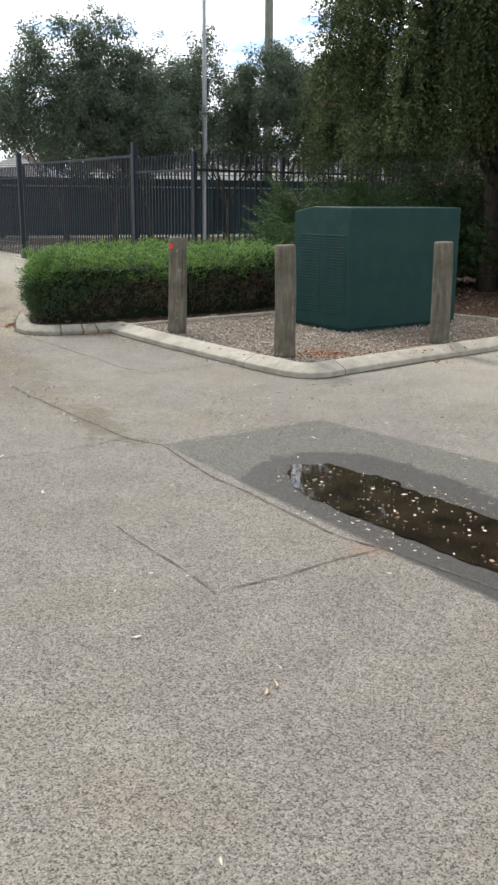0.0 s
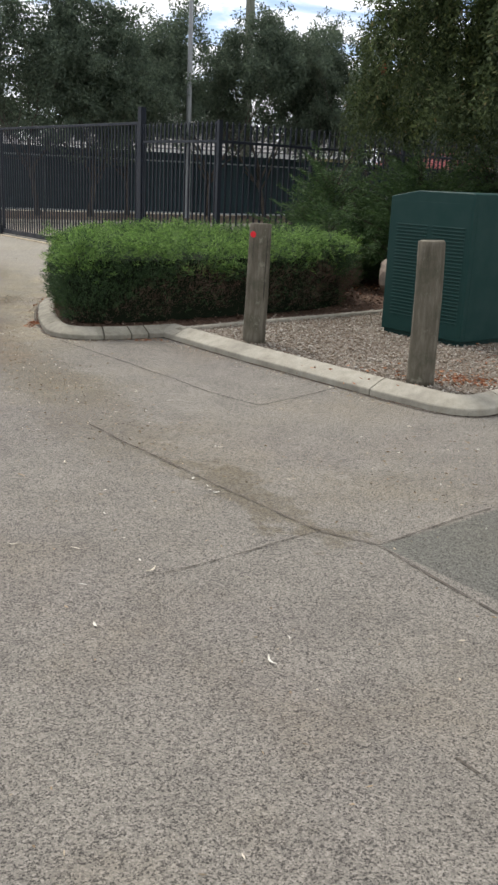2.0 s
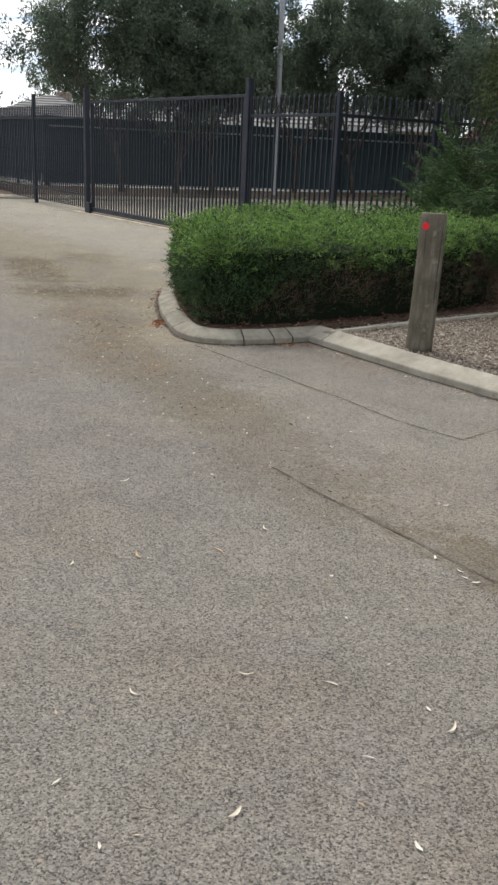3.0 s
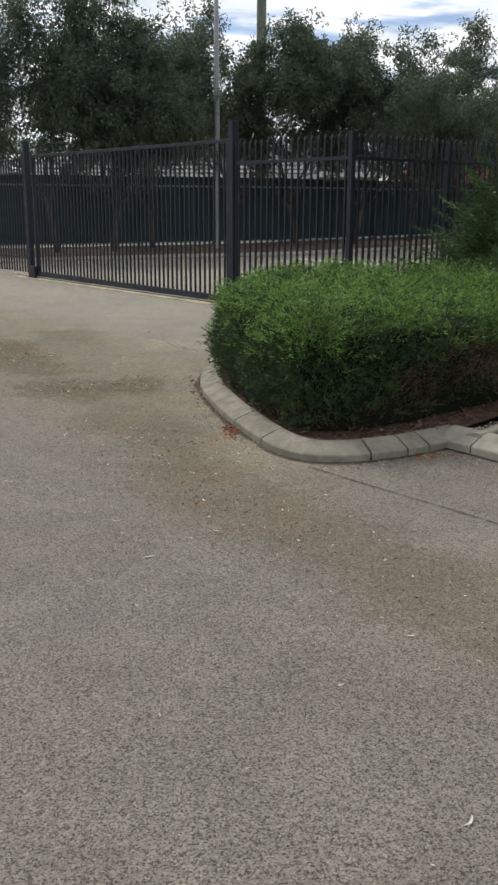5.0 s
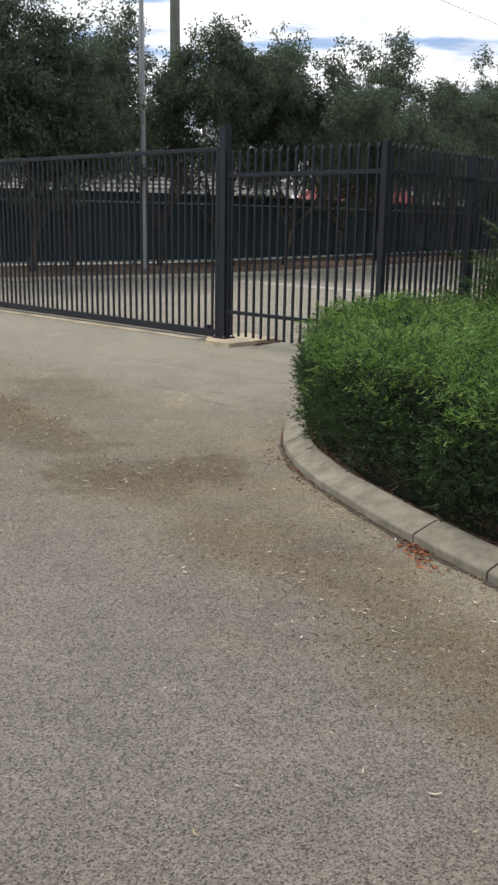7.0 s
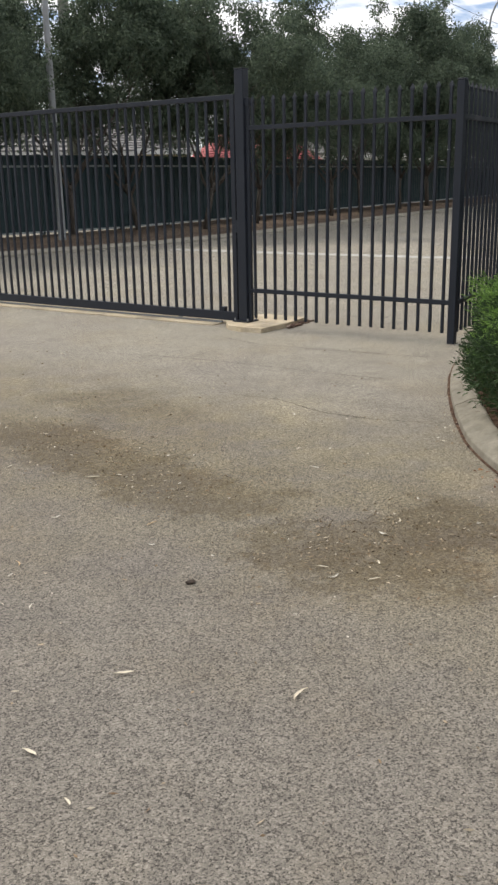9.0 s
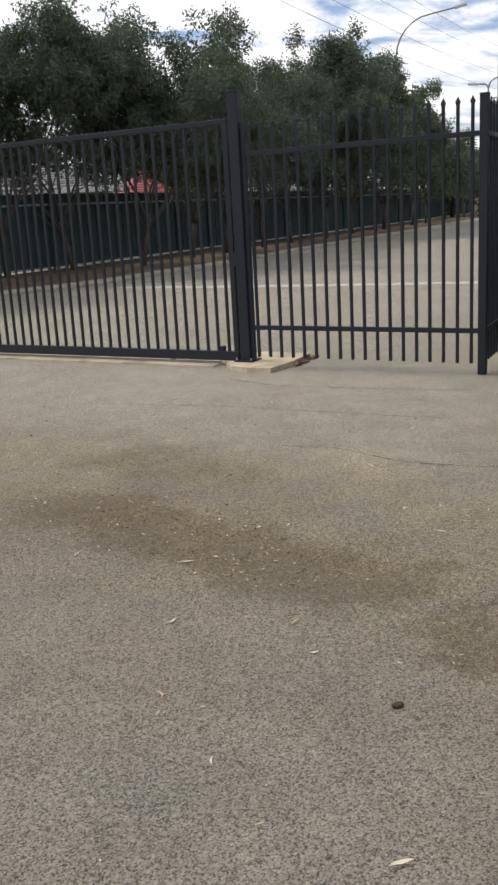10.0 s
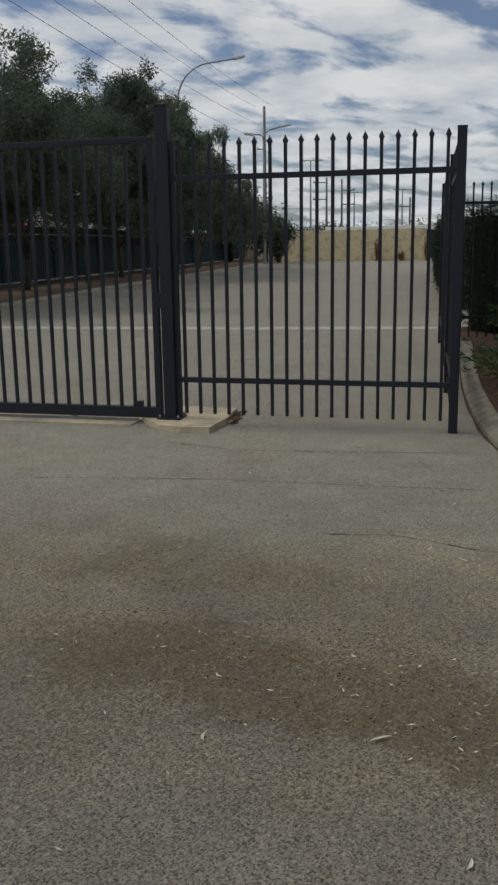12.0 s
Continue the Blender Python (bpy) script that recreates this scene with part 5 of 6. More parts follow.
# bush (4.5, 15.8) is added where only deep shade lies under the tree
for i, (x, y, rad, tall) in enumerate(((1.02, 16.15, 1.0, 1.65), (2.1, 15.4, 1.2, 1.8), (0.85, 15.1, 0.7, 1.05), (1.7, 15.7, 0.8, 0.9), (1.35, 16.9, 0.7, 0.8), (4.9, 16.9, 0.9, 1.3), (4.5, 15.8, 1.3, 2.3), (3.4, 16.6, 1.2, 2.0), (2.3, 14.3, 0.7, 1.1), (2.6, 17.2, 0.8, 1.0), (5.3, 19.3, 0.9, 0.75), (4.5, 18.2, 0.6, 0.5), (5.0, 17.6, 0.9, 0.9), (5.6, 14.9, 1.0, 1.4), (5.6, 14.6, 1.2, 1.7), (4.2, 16.6, 1.2, 1.6))):
    juniper(x, y, rad, tall, 50 + i, JL, 190 if i < 4 else 100)


def rock(x, y, z, size, seed, label):
    bm = bmesh.new()
    bmesh.ops.create_icosphere(bm, subdivisions=3, radius=1.0)
    for v in bm.verts:
        k = 1 + 0.28 * noise.noise(v.co * 1.3 + Vector((seed, 0, 0))) + 0.10 * noise.noise(v.co * 4 + Vector((0, seed, 0)))
        v.co = Vector((v.co.x * size[0], v.co.y * size[1], v.co.z * size[2])) * k
    ob = part("rock", bm, ROCK, None, m=Matrix.Translation((x, y, z)) @ Matrix.Rotation(seed, 4, "Z"))
    return tagged(ob, label, "rock")


rock(1.62, 14.15, 0.30, (0.30, 0.24, 0.27), 1.3, "tan garden rock on the mulch bed")
rock(0.55, 16.15, 0.17, (0.20, 0.16, 0.15), 2.1, "pinkish garden rock beside the kerb")

# ---- boundary fence of green steel sheet ----
def sheet_panel_mesh(length, z0, z1):
    """A profiled steel sheet with upright ribs."""
    bm = bmesh.new()
    xs, k = [], 0.0
    while k < length - 0.01:
        xs += [(k, 0.0), (k + 0.09, 0.0), (k + 0.11, 0.028), (k + 0.19, 0.028), (k + 0.21, 0.0)]
        k += 0.2367
    xs = [(min(x, length), y) for x, y in xs] + [(length, 0.0)]
    a = [bm.verts.new((x, y, z0)) for x, y in xs]
    b = [bm.verts.new((x, y, z1)) for x, y in xs]
    for i in range(len(xs) - 1):
        if (b[i + 1].co - b[i].co).length > 1e-5:
            bm.faces.new((a[i], a[i + 1], b[i + 1], b[i]))
    me = bpy.data.meshes.new("panel_sheet")
    bm.to_mesh(me)
    bm.free()
    me.materials.append(SHEET)
    return me


PANEL_LONG = 2.36
SHEET_ME = sheet_panel_mesh(PANEL_LONG, 0.20, 2.02)


def sheet_fence(start, way, count, step=2.4, z=0.0):
    turn = Matrix.Rotation(math.atan2(way.y, way.x), 4, "Z") @ Matrix.Scale(step / 2.4, 4, (1, 0, 0))
    run = thing("boundary_fence", "dark green ribbed steel sheet boundary fence with a pale foot rail", "fence")
    for i in range(count):
        q = start + way * (i * step)
        ob = piece("fence_sheet", SHEET_ME, None, run, m=Matrix.Translation((q.x, q.y, z)) @ turn)
        part("top_rail", blocks((0, -0.03, 2.02, PANEL_LONG, 0.05, 2.065)), SHEET, ob)
        part("middle_rail", blocks((0, -0.04, 1.775, PANEL_LONG, -0.002, 1.825)), SHEET_RAIL, ob, "paler upper rail")
        part("bottom_rail", blocks((0, -0.03, 0.19, PANEL_LONG, 0.05, 0.235)), SHEET_PALE, ob, "pale bottom rail")
        part("post", blocks((-0.035, -0.045, 0.0, 0.0, 0.06, 2.09)), SHEET, ob)


FOOT = 4.4
corners = [Vector((x, rear_y(x, FOOT), 0)) for x in (-8.0, 0.6, 11.0, 22.6, 40.0, 66.0)]
for a, b in zip(corners, corners[1:]):
    count = int(round((b - a).length / 2.4))
    sheet_fence(a, (b - a).normalized(), count, (b - a).length / count)
LX = Vector((-0.572, 0.82, 0)).normalized()
sheet_fence(Vector((-8.1, 31.2, 0)), LX, 2)

post = thing("service_post", "pair of short pale steel service posts on the verge", "post", Matrix.Translation((-7.85, 29.2, 0.0)))
for x, top in ((-0.11, 0.62), (0.11, 0.52)):
    bm = bmesh.new()
    tube(bm, [(x, 0, -0.05), (x, 0, top), (x, 0, top + 0.03)], [0.03, 0.03, 0.02], 10)
    part("upright", bm, GALV, post)
part("crossbar", blocks((-0.11, -0.015, 0.34, 0.11, 0.015, 0.37), bevel=0.004), GALV, post)

# ---- street lamps, poles and wires ----
def lamp_head(bm, p, way):
    way = Vector(way).normalized()
    turn = way.to_track_quat("X", "Z").to_matrix().to_4x4()
    return block(bm, -0.05, -0.13, -0.07, 0.62, 0.13, 0.09, bevel=0.045, m=Matrix.Translation(p) @ turn)


def street_lamp(x, y, height, arms, label, radius=0.075):
    """A tapered pole with curved arms: heading, rise, reach and end drop of each."""
    ob = thing("street_lamp", label, "street lamp", Matrix.Translation((x, y, 0.0)))
    bm = bmesh.new()
    tube(bm, [(0, 0, 0), (0, 0, 0.02), (0, 0, height * 0.45), (0, 0, height)], [radius * 1.25, radius * 1.2, radius, radius * 0.62], 12)
    part("pole", bm, GALV, ob)
    for a, rise, reach, drop in arms:
        d = Vector((math.cos(radians(a)), math.sin(radians(a)), 0))
        bm = bmesh.new()
        pts = [Vector((0, 0, height)) + d * rise * 0.95 * (1 - math.cos(q)) + Vector((0, 0, rise * math.sin(q))) for q in (0, 0.25, 0.5, 0.75, 1.0, 1.25, 1.5)]
        pts.append(Vector((0, 0, height + rise - drop)) + d * reach)
        tube(bm, [tuple(p) for p in pts], [radius * 0.62] * 3 + [radius * 0.5] * 5, 8)
        arm = part("arm", bm, GALV, ob)
        bm = bmesh.new()
        lamp_head(bm, pts[-1], d + Vector((0, 0, 0.10 - drop * 0.6)))
        part("lamp_head", bm, LAMP_GLASS, arm, "grey lamp head")
    return ob


street_lamp(-1.52, 31.35, 8.12, ((30, 1.12, 2.5, 0.28), (222, 1.35, 2.9, 0.28)), "tall galvanised street lamp with two curved arms", 0.075)
street_lamp(26.65, 56.07, 9.2, ((-38, 2.1, 3.25, -0.21),), "tall galvanised street lamp with one curved arm", 0.085)
street_lamp(35.8, 59.0, 8.0, ((-42, 0.65, 1.2, -0.16), (138, 0.33, 0.65, 0.0)), "distant galvanised street lamp by the road", 0.09)
for x, y, h in ((57.6, 76.5, 8.8), (75.2, 86.95, 6.8), (78.85, 82.8, 7.0)):
    street_lamp(x, y, h, ((-42, 0.2, 0.5, 0.05), (138, 0.2, 0.5, 0.05)), "far off slim light pole", 0.10)


def power_pole(x, y, height, arms, label, turn=0.0, radius=0.165):
    ob = thing("power_pole", label, "power pole", Matrix.Translation((x, y, 0)) @ Matrix.Rotation(radians(turn), 4, "Z"))
    bm = bmesh.new()
    tube(bm, [(0, 0, 0), (0, 0, height * 0.5), (0, 0, height)], [radius * 1.15, radius, radius * 0.8], 12)
    part("pole", bm, POLE_WOOD, ob)
    for z, left, right in arms:
        part("crossarm", blocks((-left, -0.06, z, right, 0.06, z + 0.12), bevel=0.01), POLE_WOOD, ob)
        for xx in (-left + 0.1, right - 0.1):
            bm = bmesh.new()
            tube(bm, [(xx, 0, z + 0.12), (xx, 0, z + 0.2), (xx, 0, z + 0.3)], [0.05, 0.07, 0.03], 8)
            part("insulator", bm, GALV, ob)
    return ob


PA, PB = Vector((0.4, 39.9, 0)), Vector((60.56, 86.25, 0))
power_pole(PA.x, PA.y, 15.6, ((15.0, 1.1, 1.1),), "tall weathered timber power pole behind the trees")
power_pole(PB.x, PB.y, 15.2, ((11.8, 0.1, 0.8), (10.9, 0.8, 0.1)), "distant timber power pole", -42)
power_pole(73.0, 89.3, 8.7, ((8.1, 1.6, 0.1), (6.2, 1.6, 0.1)), "far off pole with short crossarms", -42, radius=0.13)
power_pole(74.2, 88.0, 8.5, ((7.2, 0.1, 1.5), (5.6, 0.1, 1.5)), "far off pole with short crossarms", -42, radius=0.13)
power_pole(79.4, 82.1, 6.3, ((5.2, 1.2, 0.1),), "far off pole with short crossarms", -42, radius=0.12)
across = (PB - PA).cross(Vector((0, 0, 1))).normalized()
for h, o in ((11.4, 0.9), (13.2, 0.0), (15.2, 0.9), (15.2, -0.9)):
    bm = bmesh.new()
    pts = [PA.lerp(PB, s) + across * o + Vector((0, 0, h - 3.2 * s * (1 - s))) for s in np.linspace(-0.5, 1.0, 40)]
    tube(bm, [tuple(p) for p in pts], [0.012] * 40, 4)
    tagged(part("overhead_wire", bm, WIRE, None), "thin black overhead power line", "power line", group="overhead wires")

# ---- houses behind the boundary fence ----
def house(x0, y0, x1, y1, eave, ridge, roof, label, turn=0.0, chimney=None, wall=HOUSE_WALL):
    cx, cy = (x0 + x1) / 2, (y0 + y1) / 2
    hx, hy = (x1 - x0) / 2, (y1 - y0) / 2
    ob = thing("house", label, "house", Matrix.Translation((cx, cy, 0)) @ Matrix.Rotation(radians(turn), 4, "Z"))
    part("house_wall", blocks((-hx + 0.4, -hy + 0.4, 0, hx - 0.4, hy - 0.4, eave - 0.05)), wall, ob)
    part("fascia", blocks((-hx, -hy, eave - 0.22, hx, -hy + 0.06, eave)), WHITE, ob, "pale fascia and gutter")
    run = max(0.2, hx - hy)
    faces = (((-hx, -hy), (hx, -hy), (run, 0), (-run, 0)), ((hx, hy), (-hx, hy), (-run, 0), (run, 0)), ((hx, -hy), (hx, hy), (run, 0), (run, 0)), ((-hx, hy), (-hx, -hy), (-run, 0), (-run, 0)))
    courses = 12
    bm = bmesh.new()
    for a, b, c, d in faces:
        a, b, c, d = (Vector((*a, eave)), Vector((*b, eave)), Vector((*c, ridge)), Vector((*d, ridge)))
        for i in range(courses):
            s, e = i / courses, (i + 1) / courses
            q = [a.lerp(d, s), b.lerp(c, s), b.lerp(c, e), a.lerp(d, e)]
            up = Vector((0, 0, 0.05))
            v = [bm.verts.new(p) for p in (q[0] + up, q[1] + up, q[2], q[3])]
            bm.faces.new(v)
            w = [bm.verts.new(p) for p in (q[0], q[1], q[1] + up, q[0] + up)]
            bm.faces.new(w)
    part("roof", bm, roof, ob)
    for sx in (-0.45, 0.35):
        win = part("window", blocks((hx * sx - 0.8, -hy + 0.34, 0.9, hx * sx + 0.8, -hy + 0.43, eave - 0.4)), WHITE, ob)
        part("pane", blocks((hx * sx - 0.72, -hy + 0.32, 0.98, hx * sx + 0.72, -hy + 0.34, eave - 0.48)), GLASS_DARK, win)
    if chimney:
        part("chimney", blocks((chimney[0] - 0.27, chimney[1] - 0.25, eave, chimney[0] + 0.27, chimney[1] + 0.25, ridge + 0.12), bevel=0.01), ROCK, ob, "brown brick chimney")
    return ob


house(-8.2, 40.5, 2.6, 47.5, 2.35, 4.2, ROOF_GREY, "low house with a grey tiled hip roof")
house(-14.1, 42.0, -8.5, 48.8, 2.0, 3.25, ROOF_GREY, "low house with a grey roof and brick chimney", chimney=(0.5, 0.0))
house(-31.0, 44.0, -15.8, 52.0, 2.3, 3.7, ROOF_RED, "white house with a red roof across the lawn", wall=WHITE)
house(6.8, 46.6, 12.2, 49.4, 2.1, 3.3, ROOF_RED, "house with a red tiled roof")
house(1.4, 45.5, 6.4, 51.5, 2.6, 3.8, ROOF_GREY, "house with a grey roof and cream fascia", wall=CREAM)
house(15.5, 59.0, 24.0, 66.0, 2.7, 4.4, ROOF_GREY, "pale house with a grey roof", turn=40, wall=WHITE)
house(25.5, 68.0, 33.0, 75.0, 2.6, 4.2, ROOF_GREY, "pale house with a grey roof", turn=40, wall=WHITE)

# ---- lawn and clipped strip past the fence's end ----
LAWN = bed_material("mown_grass", (0.045, 0.085, 0.02), (0.085, 0.14, 0.035), (0.15, 0.20, 0.07), 40)
sheet("lawn", [(-11.5, 32.6), (-10.8, 35.4), (-12.4, 40.5), (-30, 41.5), (-34, 33.0)], 0.12, LAWN, "mown green lawn before the houses", "lawn")

# ---- far end of the street ----
W0, W1 = Vector((42.3, 68.3, 0)), Vector((46.76, 54.06, 0))
wall_dir = (W1 - W0).normalized()
turn = Matrix.Rotation(math.atan2(wall_dir.y, wall_dir.x), 4, "Z")
count = 6
far_wall = thing("wall_far", "cream painted concrete panel wall across the street's end", "wall", Matrix.Translation(W0) @ turn, kind="structure")
step = (W1 - W0).length / count
for i in range(count):
    part("wall_panel", blocks((i * step + 0.02, 0, 0, (i + 1) * step - 0.02, 0.16, 2.25), bevel=0.02), CREAM, far_wall)
    part("pier", blocks((i * step - 0.14, -0.06, 0, i * step + 0.14, 0.0, 2.27), bevel=0.02), CREAM, far_wall)
SX = Vector((3.0, -9.3, 0)).normalized()
shed = thing("long_shed", "long low white-roofed building behind the wall", "building", Matrix.Translation((51.6, 68.2, 0)) @ Matrix.Rotation(math.atan2(SX.y, SX.x), 4, "Z"))
part("shed_wall", blocks((0, 0, 0, 9.8, 5, 2.25)), SHEET, shed)
part("shed_roof", blocks((-0.2, -0.4, 2.25, 10.2, 5.4, 2.62), bevel=0.03), WHITE, shed)
part("downpipe", blocks((10.0, -0.35, 0, 10.15, -0.2, 2.3)), WHITE, shed)
STEM = bark_material("rust_brown_stems", (0.10, 0.045, 0.02), (0.26, 0.12, 0.05))
r = np.random.default_rng(77)
for x, y, tall in ((45.1, 57.15, 1.5), (45.9, 55.6, 0.6), (45.9, 53.3, 1.7)):
    ob = thing("dry_shrub", "thin rust-brown dry shrub before the cream wall", "shrub", Matrix.Translation((x, y, 0)))
    bm = bmesh.new()
    for i in range(9):
        a, k = r.uniform(0, 6.28), tall * r.uniform(0.6, 1.0)
        tube(bm, [(0, 0, -0.02), (0.1 * math.cos(a), 0.1 * math.sin(a), k * 0.5), (0.17 * math.cos(a), 0.17 * math.sin(a), k)], [0.05, 0.045, 0.015], 5)
    part("branching", bm, STEM, ob)
    p = r.normal(0, 1, (260, 3)) * np.array((0.10, 0.10, tall * 0.25)) + np.array((0, 0, tall * 0.45))
    p[:, 2] = np.clip(p[:, 2], 0.03, tall)
    piece("dead_leaves", leaves("dead_leaves", p, r.normal(0, 1, (260, 3)), 0.14, 0.06, r), STEM, ob)


def clump(x, y, rx, rz, seed, n, label, leaf=0.28):
    """A far bush or tree with an uneven crown."""
    r = np.random.default_rng(seed)
    ob = thing("far_tree", label, "tree", Matrix.Translation((x, y, 0)))
    bm = bmesh.new()
    tube(bm, [(0, 0, -0.1), (0.05, 0, rz * 0.6), (0.1, 0.05, rz * 1.1)], [0.2, 0.15, 0.06], 7)
    part("trunk", bm, DARK_BARK, ob)
    c = r.normal(0, 0.42, (26, 3)) * np.array((rx, rx, rz * 0.7)) + np.array((0, 0, rz))
    c[:, 2] = np.clip(c[:, 2], 0.4, None)
    w = r.integers(0, 26, n)
    pos = c[w] + r.normal(0, 0.2, (n, 3)) * np.array((rx, rx, rz * 0.8))
    pos[:, 2] = np.clip(pos[:, 2], 0.1, None)
    piece("crown", leaves("crown", pos, r.normal(0, 1, (n, 3)), leaf * r.uniform(0.6, 1.3, n), leaf * 0.5, r), TREE_LEAF, ob)
    return ob


for i, (x, y, rx, rz) in enumerate(((38.3, 61.7, 1.7, 2.3), (36.3, 63.2, 2.0, 2.6), (39.4, 61.5, 0.9, 1.5), (65.1, 83.0, 3.6, 1.9), (74, 92, 5, 2.2), (84, 88, 6, 2.0), (96, 84, 6, 2.2), (46.4, 51.9, 0.7, 1.8), (110, 92, 8, 2.6), (30, 80, 5, 3.2), (18, 76, 5, 3.2), (5, 66, 5, 3.0), (-10, 62, 6, 3.2), (-24, 56, 6, 3.4))):
    clump(x, y, rx, rz, 80 + i, 2600, "distant dark green tree beyond the street")

# ---- litter on the asphalt ----
WALK_AREA = [(0.9, 2.2), (2.6, 3.2), (2.6, 7.5), (0.8, 8.0), (-0.6, 9.6), (-1.6, 10.4), (-2.5, 11.2), (-2.6, 13.3), (-1.4, 15.7), (-1.0, 16.5), (-2.3, 18.2), (-5.5, 22), (-8, 20), (-7, 13), (-4.5, 8), (-2.2, 4)]
GUM = {}
for i, tint in enumerate(((0.62, 0.56, 0.44), (0.46, 0.34, 0.20), (0.60, 0.57, 0.49), (0.34, 0.10, 0.07))):
    GUM[i] = paint_material(("cream_dry_leaf", "tan_dry_leaf", "bleached_dry_leaf", "red_dry_leaf")[i], tint, 0.6, tuple(c * 0.6 for c in tint), 0.4)


def gum_leaf_mesh(long, wide, bend):
    """A curled sickle-shaped leaf."""
    bm = bmesh.new()
    rows = []
    for i in range(7):
        s = i / 6
        w = wide * math.sin(math.pi * min(1, s * 0.94 + 0.03)) ** 0.8
        x, y = long * (s - 0.5), bend * long * (s - 0.5) ** 2 * 4
        rows.append([bm.verts.new((x, y + k * w / 2, 0.004 + 0.012 * abs(s - 0.45) + (0.004 if k else 0.0))) for k in (-1, 0, 1)])
    for a, b in zip(rows, rows[1:]):
        for k in (0, 1):
            bm.faces.new((a[k], b[k], b[k + 1], a[k + 1]))
    me = bpy.data.meshes.new("fallen_leaf")
    bm.to_mesh(me)
    bm.free()
    return me


SHAPES = {}
for mat_i, mat in GUM.items():
    for b in range(3):
        me = gum_leaf_mesh((0.075, 0.055, 0.095)[b], (0.016, 0.018, 0.013)[b], (0.10, -0.06, 0.16)[b])
        me.materials.append(mat)
        SHAPES[mat_i, b] = me
NAMES = ("dry cream gum leaf lying on the asphalt", "dry tan gum leaf lying on the asphalt", "bleached white gum leaf lying on the asphalt", "red fallen leaf lying on the asphalt")


def fallen(x, y, tint, shape, turn, size=1.0):
    ob = piece("fallen_leaf", SHAPES[tint, shape], None, None, m=Matrix.Translation((x, y, 0.002)) @ Matrix.Rotation(turn, 4, "Z") @ Matrix.Scale(size, 4))
    return tagged(ob, NAMES[tint], "leaf", group="fallen leaves")


r = np.random.default_rng(5)
for x, y, tint, size in ((-0.42, 5.47, 2, 1.0), (-0.35, 5.62, 2, 0.5), (-0.61, 6.99, 2, 0.6), (0.26, 3.98, 0, 0.8), (0.69, 3.65, 1, 0.8), (0.24, 4.51, 2, 0.5), (0.82, 5.22, 2, 0.6), (0.85, 5.25, 2, 0.5), (0.88, 5.17, 2, 0.4), (0.38, 4.49, 0, 0.4),
                         (-1.98, 6.94, 0, 0.6), (-1.65, 6.18, 0, 0.8), (-1.35, 6.30, 0, 0.7), (-1.11, 6.28, 0, 0.7), (-0.86, 6.18, 2, 0.7), (-1.35, 5.74, 0, 0.9), (-1.63, 5.62, 2, 0.7), (-0.96, 5.67, 2, 0.8), (-0.56, 7.67, 0, 0.8), (-0.58, 6.95, 2, 0.8), (-0.62, 7.04, 2, 0.6),
                         (-1.18, 8.35, 0, 0.6), (-1.12, 7.86, 2, 0.5), (-1.11, 8.89, 0, 0.7), (-1.09, 8.62, 2, 0.6), (-1.20, 8.79, 0, 0.6), (-0.89, 8.67, 2, 0.6), (-1.76, 9.66, 2, 0.6), (-2.12, 9.98, 2, 0.6), (-1.71, 9.18, 0, 0.6), (-1.84, 8.70, 0, 0.6), (-1.32, 7.33, 0, 0.9),
                         (-3.34, 9.34, 2, 0.9), (-2.72, 9.45, 2, 0.8), (-2.48, 10.14, 0, 0.9), (-2.91, 11.36, 0, 0.8), (-2.82, 11.36, 0, 0.6), (-3.29, 11.44, 0, 0.7), (-2.70, 10.94, 0, 0.7), (-2.27, 10.79, 2, 0.8), (-2.65, 10.78, 0, 0.6), (-3.19, 12.36, 2, 0.5), (-3.20, 11.89, 0, 0.6), (-2.10, 10.64, 2, 0.6), (-2.94, 14.21, 2, 0.6), (-2.98, 10.79, 2, 0.6), (-2.52, 11.02, 1, 0.6),
                         (-4.22, 14.24, 0, 1.1), (-3.27, 13.02, 2, 0.9), (-3.63, 12.82, 0, 0.8), (-3.51, 12.65, 0, 0.8), (-2.92, 13.33, 2, 0.8), (-3.13, 13.12, 0, 0.8), (-3.42, 12.77, 0, 0.8), (-4.07, 12.05, 0, 1.1), (-4.81, 12.06, 0, 1.1), (-4.70, 12.91, 2, 0.6), (-4.17, 13.28, 2, 0.8), (-3.15, 13.94, 2, 0.8), (-2.82, 14.96, 2, 0.8), (-4.31, 14.85, 2, 0.7), (-3.98, 13.08, 2, 0.5), (-3.63, 12.72, 2, 0.8), (-4.50, 12.35, 0, 1.1)):
    fallen(x, y, tint, int(r.integers(0, 3)), r.uniform(0, 6.28), size * r.uniform(0.55, 0.75))
for x, y in scatter(WALK_AREA, 70, r):
    fallen(x, y, int(r.choice((0, 0, 1, 2, 2))), int(r.integers(0, 3)), r.uniform(0, 6.28), r.uniform(0.3, 0.65))
# crumbs and fine litter in the dirt patches and along the kerb
pts = []
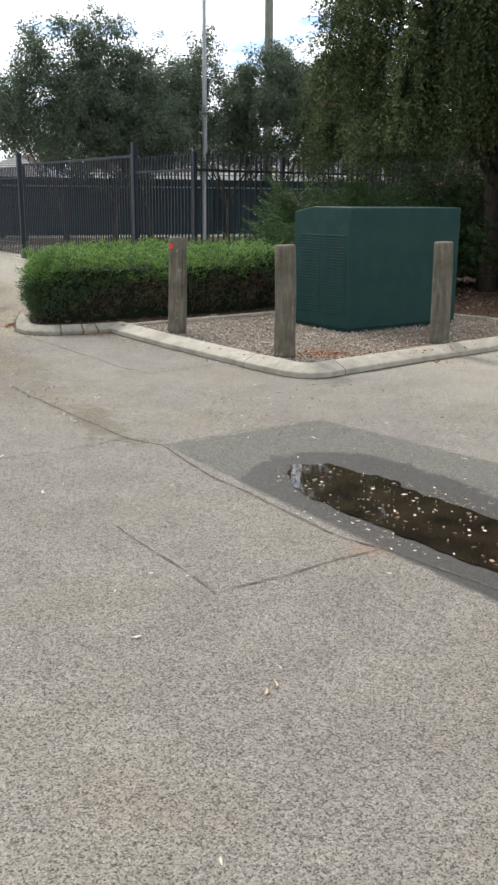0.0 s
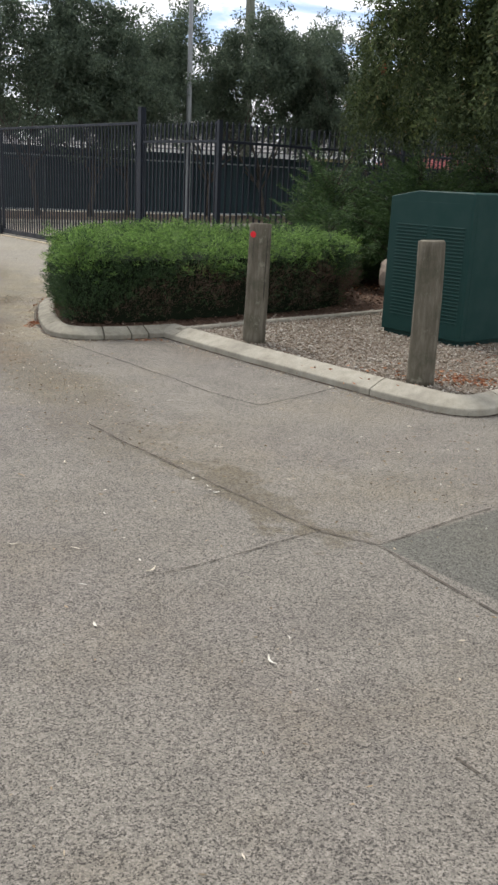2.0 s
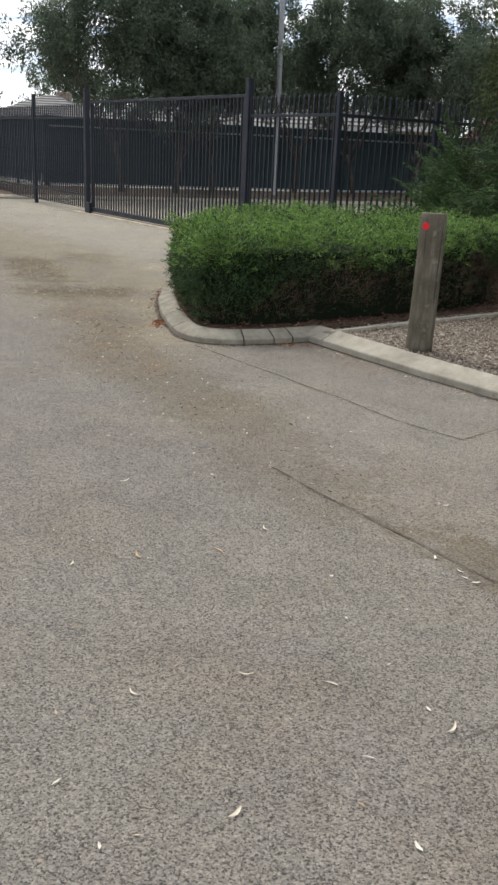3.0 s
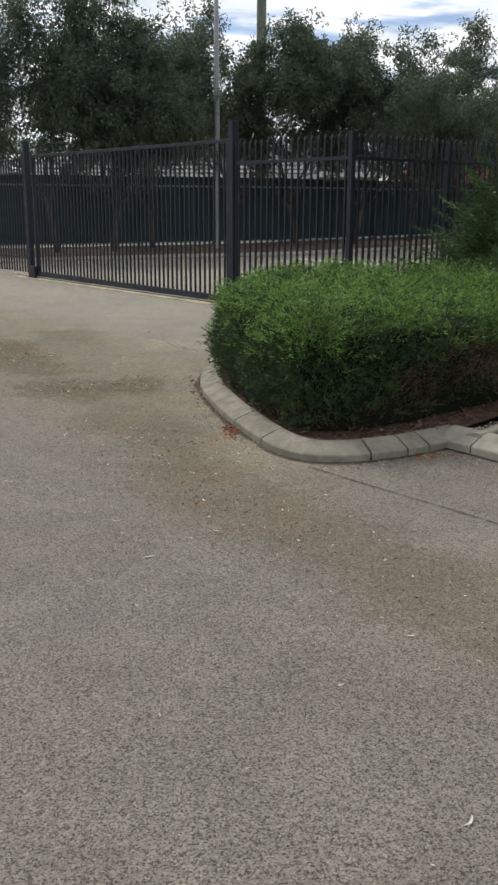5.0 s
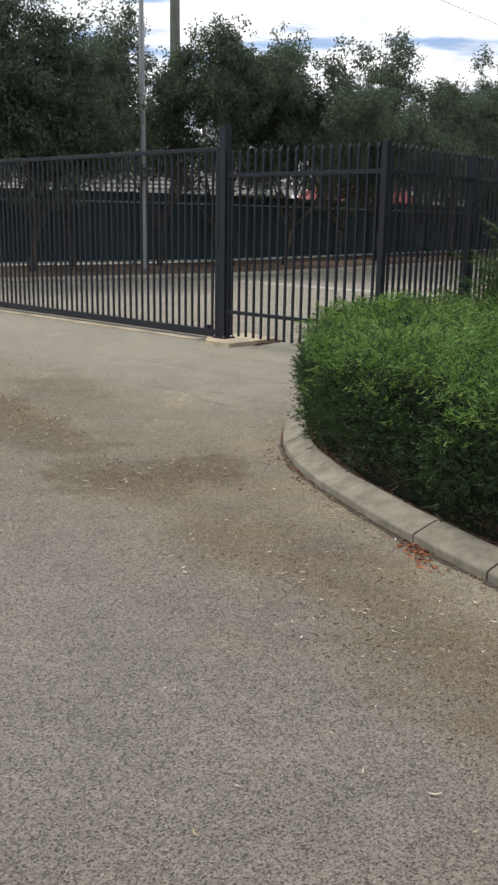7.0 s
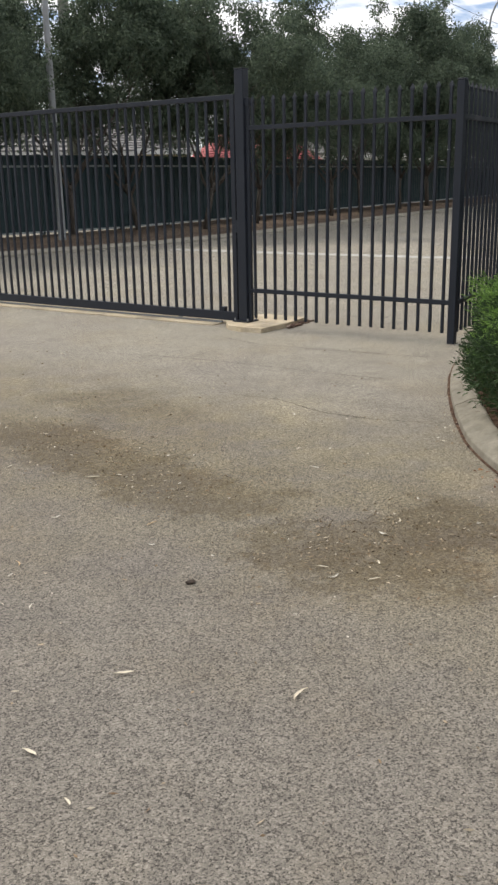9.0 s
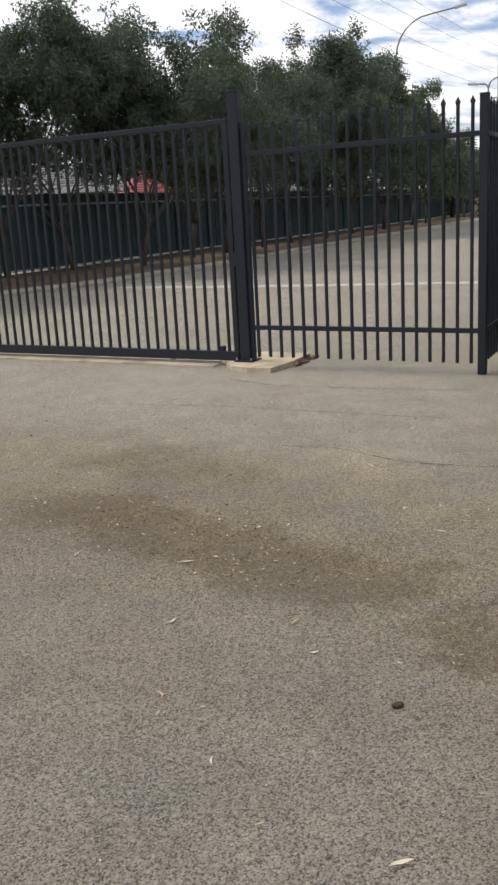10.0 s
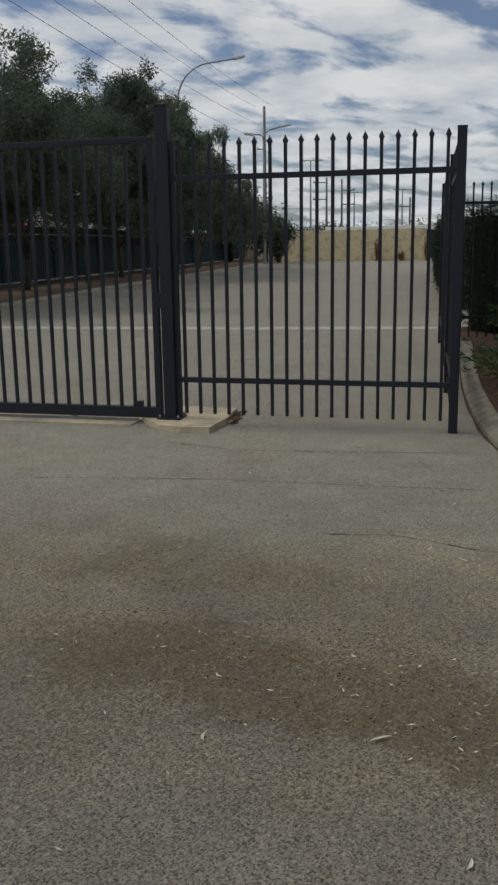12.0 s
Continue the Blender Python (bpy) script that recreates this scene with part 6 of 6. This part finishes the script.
for ax, ay, bx, by, w, n in ((-3.6, 13.0, -2.95, 12.95, 0.25, 360), (-3.0, 11.9, -2.42, 10.2, 0.24, 480), (-2.35, 10.2, -1.0, 7.7, 0.26, 420), (-4.4, 15.2, -3.75, 13.8, 0.22, 420), (-2.52, 13.3, -2.36, 11.6, 0.05, 300), (-2.2, 11.3, -1.95, 10.72, 0.05, 120), (-1.9, 10.66, -1.1, 10.9, 0.05, 160), (-1.1, 10.9, 0.5, 8.8, 0.05, 260), (-2.35, 13.9, -1.0, 15.9, 0.06, 200), (0.5, 8.75, 2.6, 9.75, 0.07, 160), (0.1, 7.2, 1.4, 7.9, 0.35, 240), (0.72, 5.9, 1.3, 4.75, 0.05, 160), (0.9, 6.1, 1.9, 5.15, 0.05, 160)):
    s = r.uniform(0, 1, (n, 1))
    pts.append(np.array((ax, ay)) * (1 - s) + np.array((bx, by)) * s + r.normal(0, w, (n, 2)))
pts = np.concatenate(pts + [scatter(WALK_AREA, 1700, r)])
inside = within(BED_POLY, pts)
pts = pts[~inside]
n = len(pts)
a = r.uniform(0, 6.28, n)
me = leaves("leaf_crumbs", np.column_stack([pts, np.full(n, 0.004)]), np.column_stack([np.cos(a), np.sin(a), r.normal(0, 0.08, n)]), r.uniform(0.008, 0.03, n), r.uniform(0.003, 0.008, n), r, 0.1)
tagged(piece("leaf_crumbs", me, LITTER, None), "fine dry leaf crumbs scattered on the asphalt", "litter", kind="stuff")

# loose grit swept together with the dirt
pts = []
for ax, ay, bx, by, w, n in ((-3.6, 13.0, -2.95, 12.95, 0.22, 900), (-3.0, 11.9, -2.42, 10.2, 0.22, 1100), (-2.35, 10.2, -1.0, 7.7, 0.24, 900), (-4.4, 15.2, -3.75, 13.8, 0.24, 1300), (-4.0, 16.0, -3.6, 15.5, 0.22, 500), (0.1, 7.0, 0.9, 7.1, 0.3, 300)):
    t = r.uniform(0, 1, (n, 1))
    pts.append(np.array((ax, ay)) * (1 - t) + np.array((bx, by)) * t + r.normal(0, w, (n, 2)))
pts = np.concatenate(pts)
n = len(pts)
me = stones("loose_grit", np.column_stack([pts, np.full(n, 0.002)]), 0.0020 + 0.0036 * r.uniform(0, 1, n) ** 3, r=r)
tagged(piece("loose_grit", me, GRIT, None), "loose brown grit swept over the asphalt", "grit", kind="stuff")

spots = []
for x, y, wx, wy, z, n in ((1.15, 9.20, 0.20, 0.12, 0.094, 320), (2.0, 9.75, 0.3, 0.2, 0.094, 160), (2.7, 10.6, 0.5, 0.3, 0.094, 300), (-2.27, 11.50, 0.03, 0.12, 0.006, 150), (2.15, 9.35, 0.16, 0.10, 0.006, 50), (1.0, 9.4, 0.5, 0.2, 0.094, 120), (-1.2, 10.84, 0.08, 0.03, 0.006, 40), (-2.46, 12.9, 0.03, 0.3, 0.006, 60), (1.6, 14.6, 0.5, 0.3, 0.10, 200)):
    spots.append(np.column_stack([r.normal(x, wx, n), r.normal(y, wy, n), np.full(n, z)]))
spots = np.concatenate(spots)
n = len(spots)
a = r.uniform(0, 6.28, n)
me = leaves("rust_litter", spots, np.column_stack([np.cos(a), np.sin(a), r.normal(0, 0.15, n)]), r.uniform(0.012, 0.045, n), r.uniform(0.005, 0.016, n), r, 0.15)
tagged(piece("rust_litter", me, RUST_LEAF, None), "rust-red fallen leaf litter gathered along the kerb", "litter", kind="stuff")

# a red bottle cap and a dark seed pod
bm = bmesh.new()
tube(bm, [(0, 0, 0), (0, 0, 0.006), (0, 0, 0.008)], [0.016, 0.016, 0.014], 20)
tagged(part("bottle_cap", bm, RED_PLASTIC, None, m=Matrix.Translation((-4.87, 12.42, 0.002))), "small red plastic bottle cap on the asphalt", "bottle cap")
bm = bmesh.new()
bmesh.ops.create_icosphere(bm, subdivisions=2, radius=1.0)
for v in bm.verts:
    v.co = Vector((v.co.x * 0.020, v.co.y * 0.012, v.co.z * 0.008 + 0.007)) * (1 + 0.2 * noise.noise(v.co * 2))
tagged(part("seed_pod", bm, DARK_BARK, None, m=Matrix.Translation((-4.13, 12.88, 0.0))), "small dark brown seed pod on the asphalt", "seed pod")
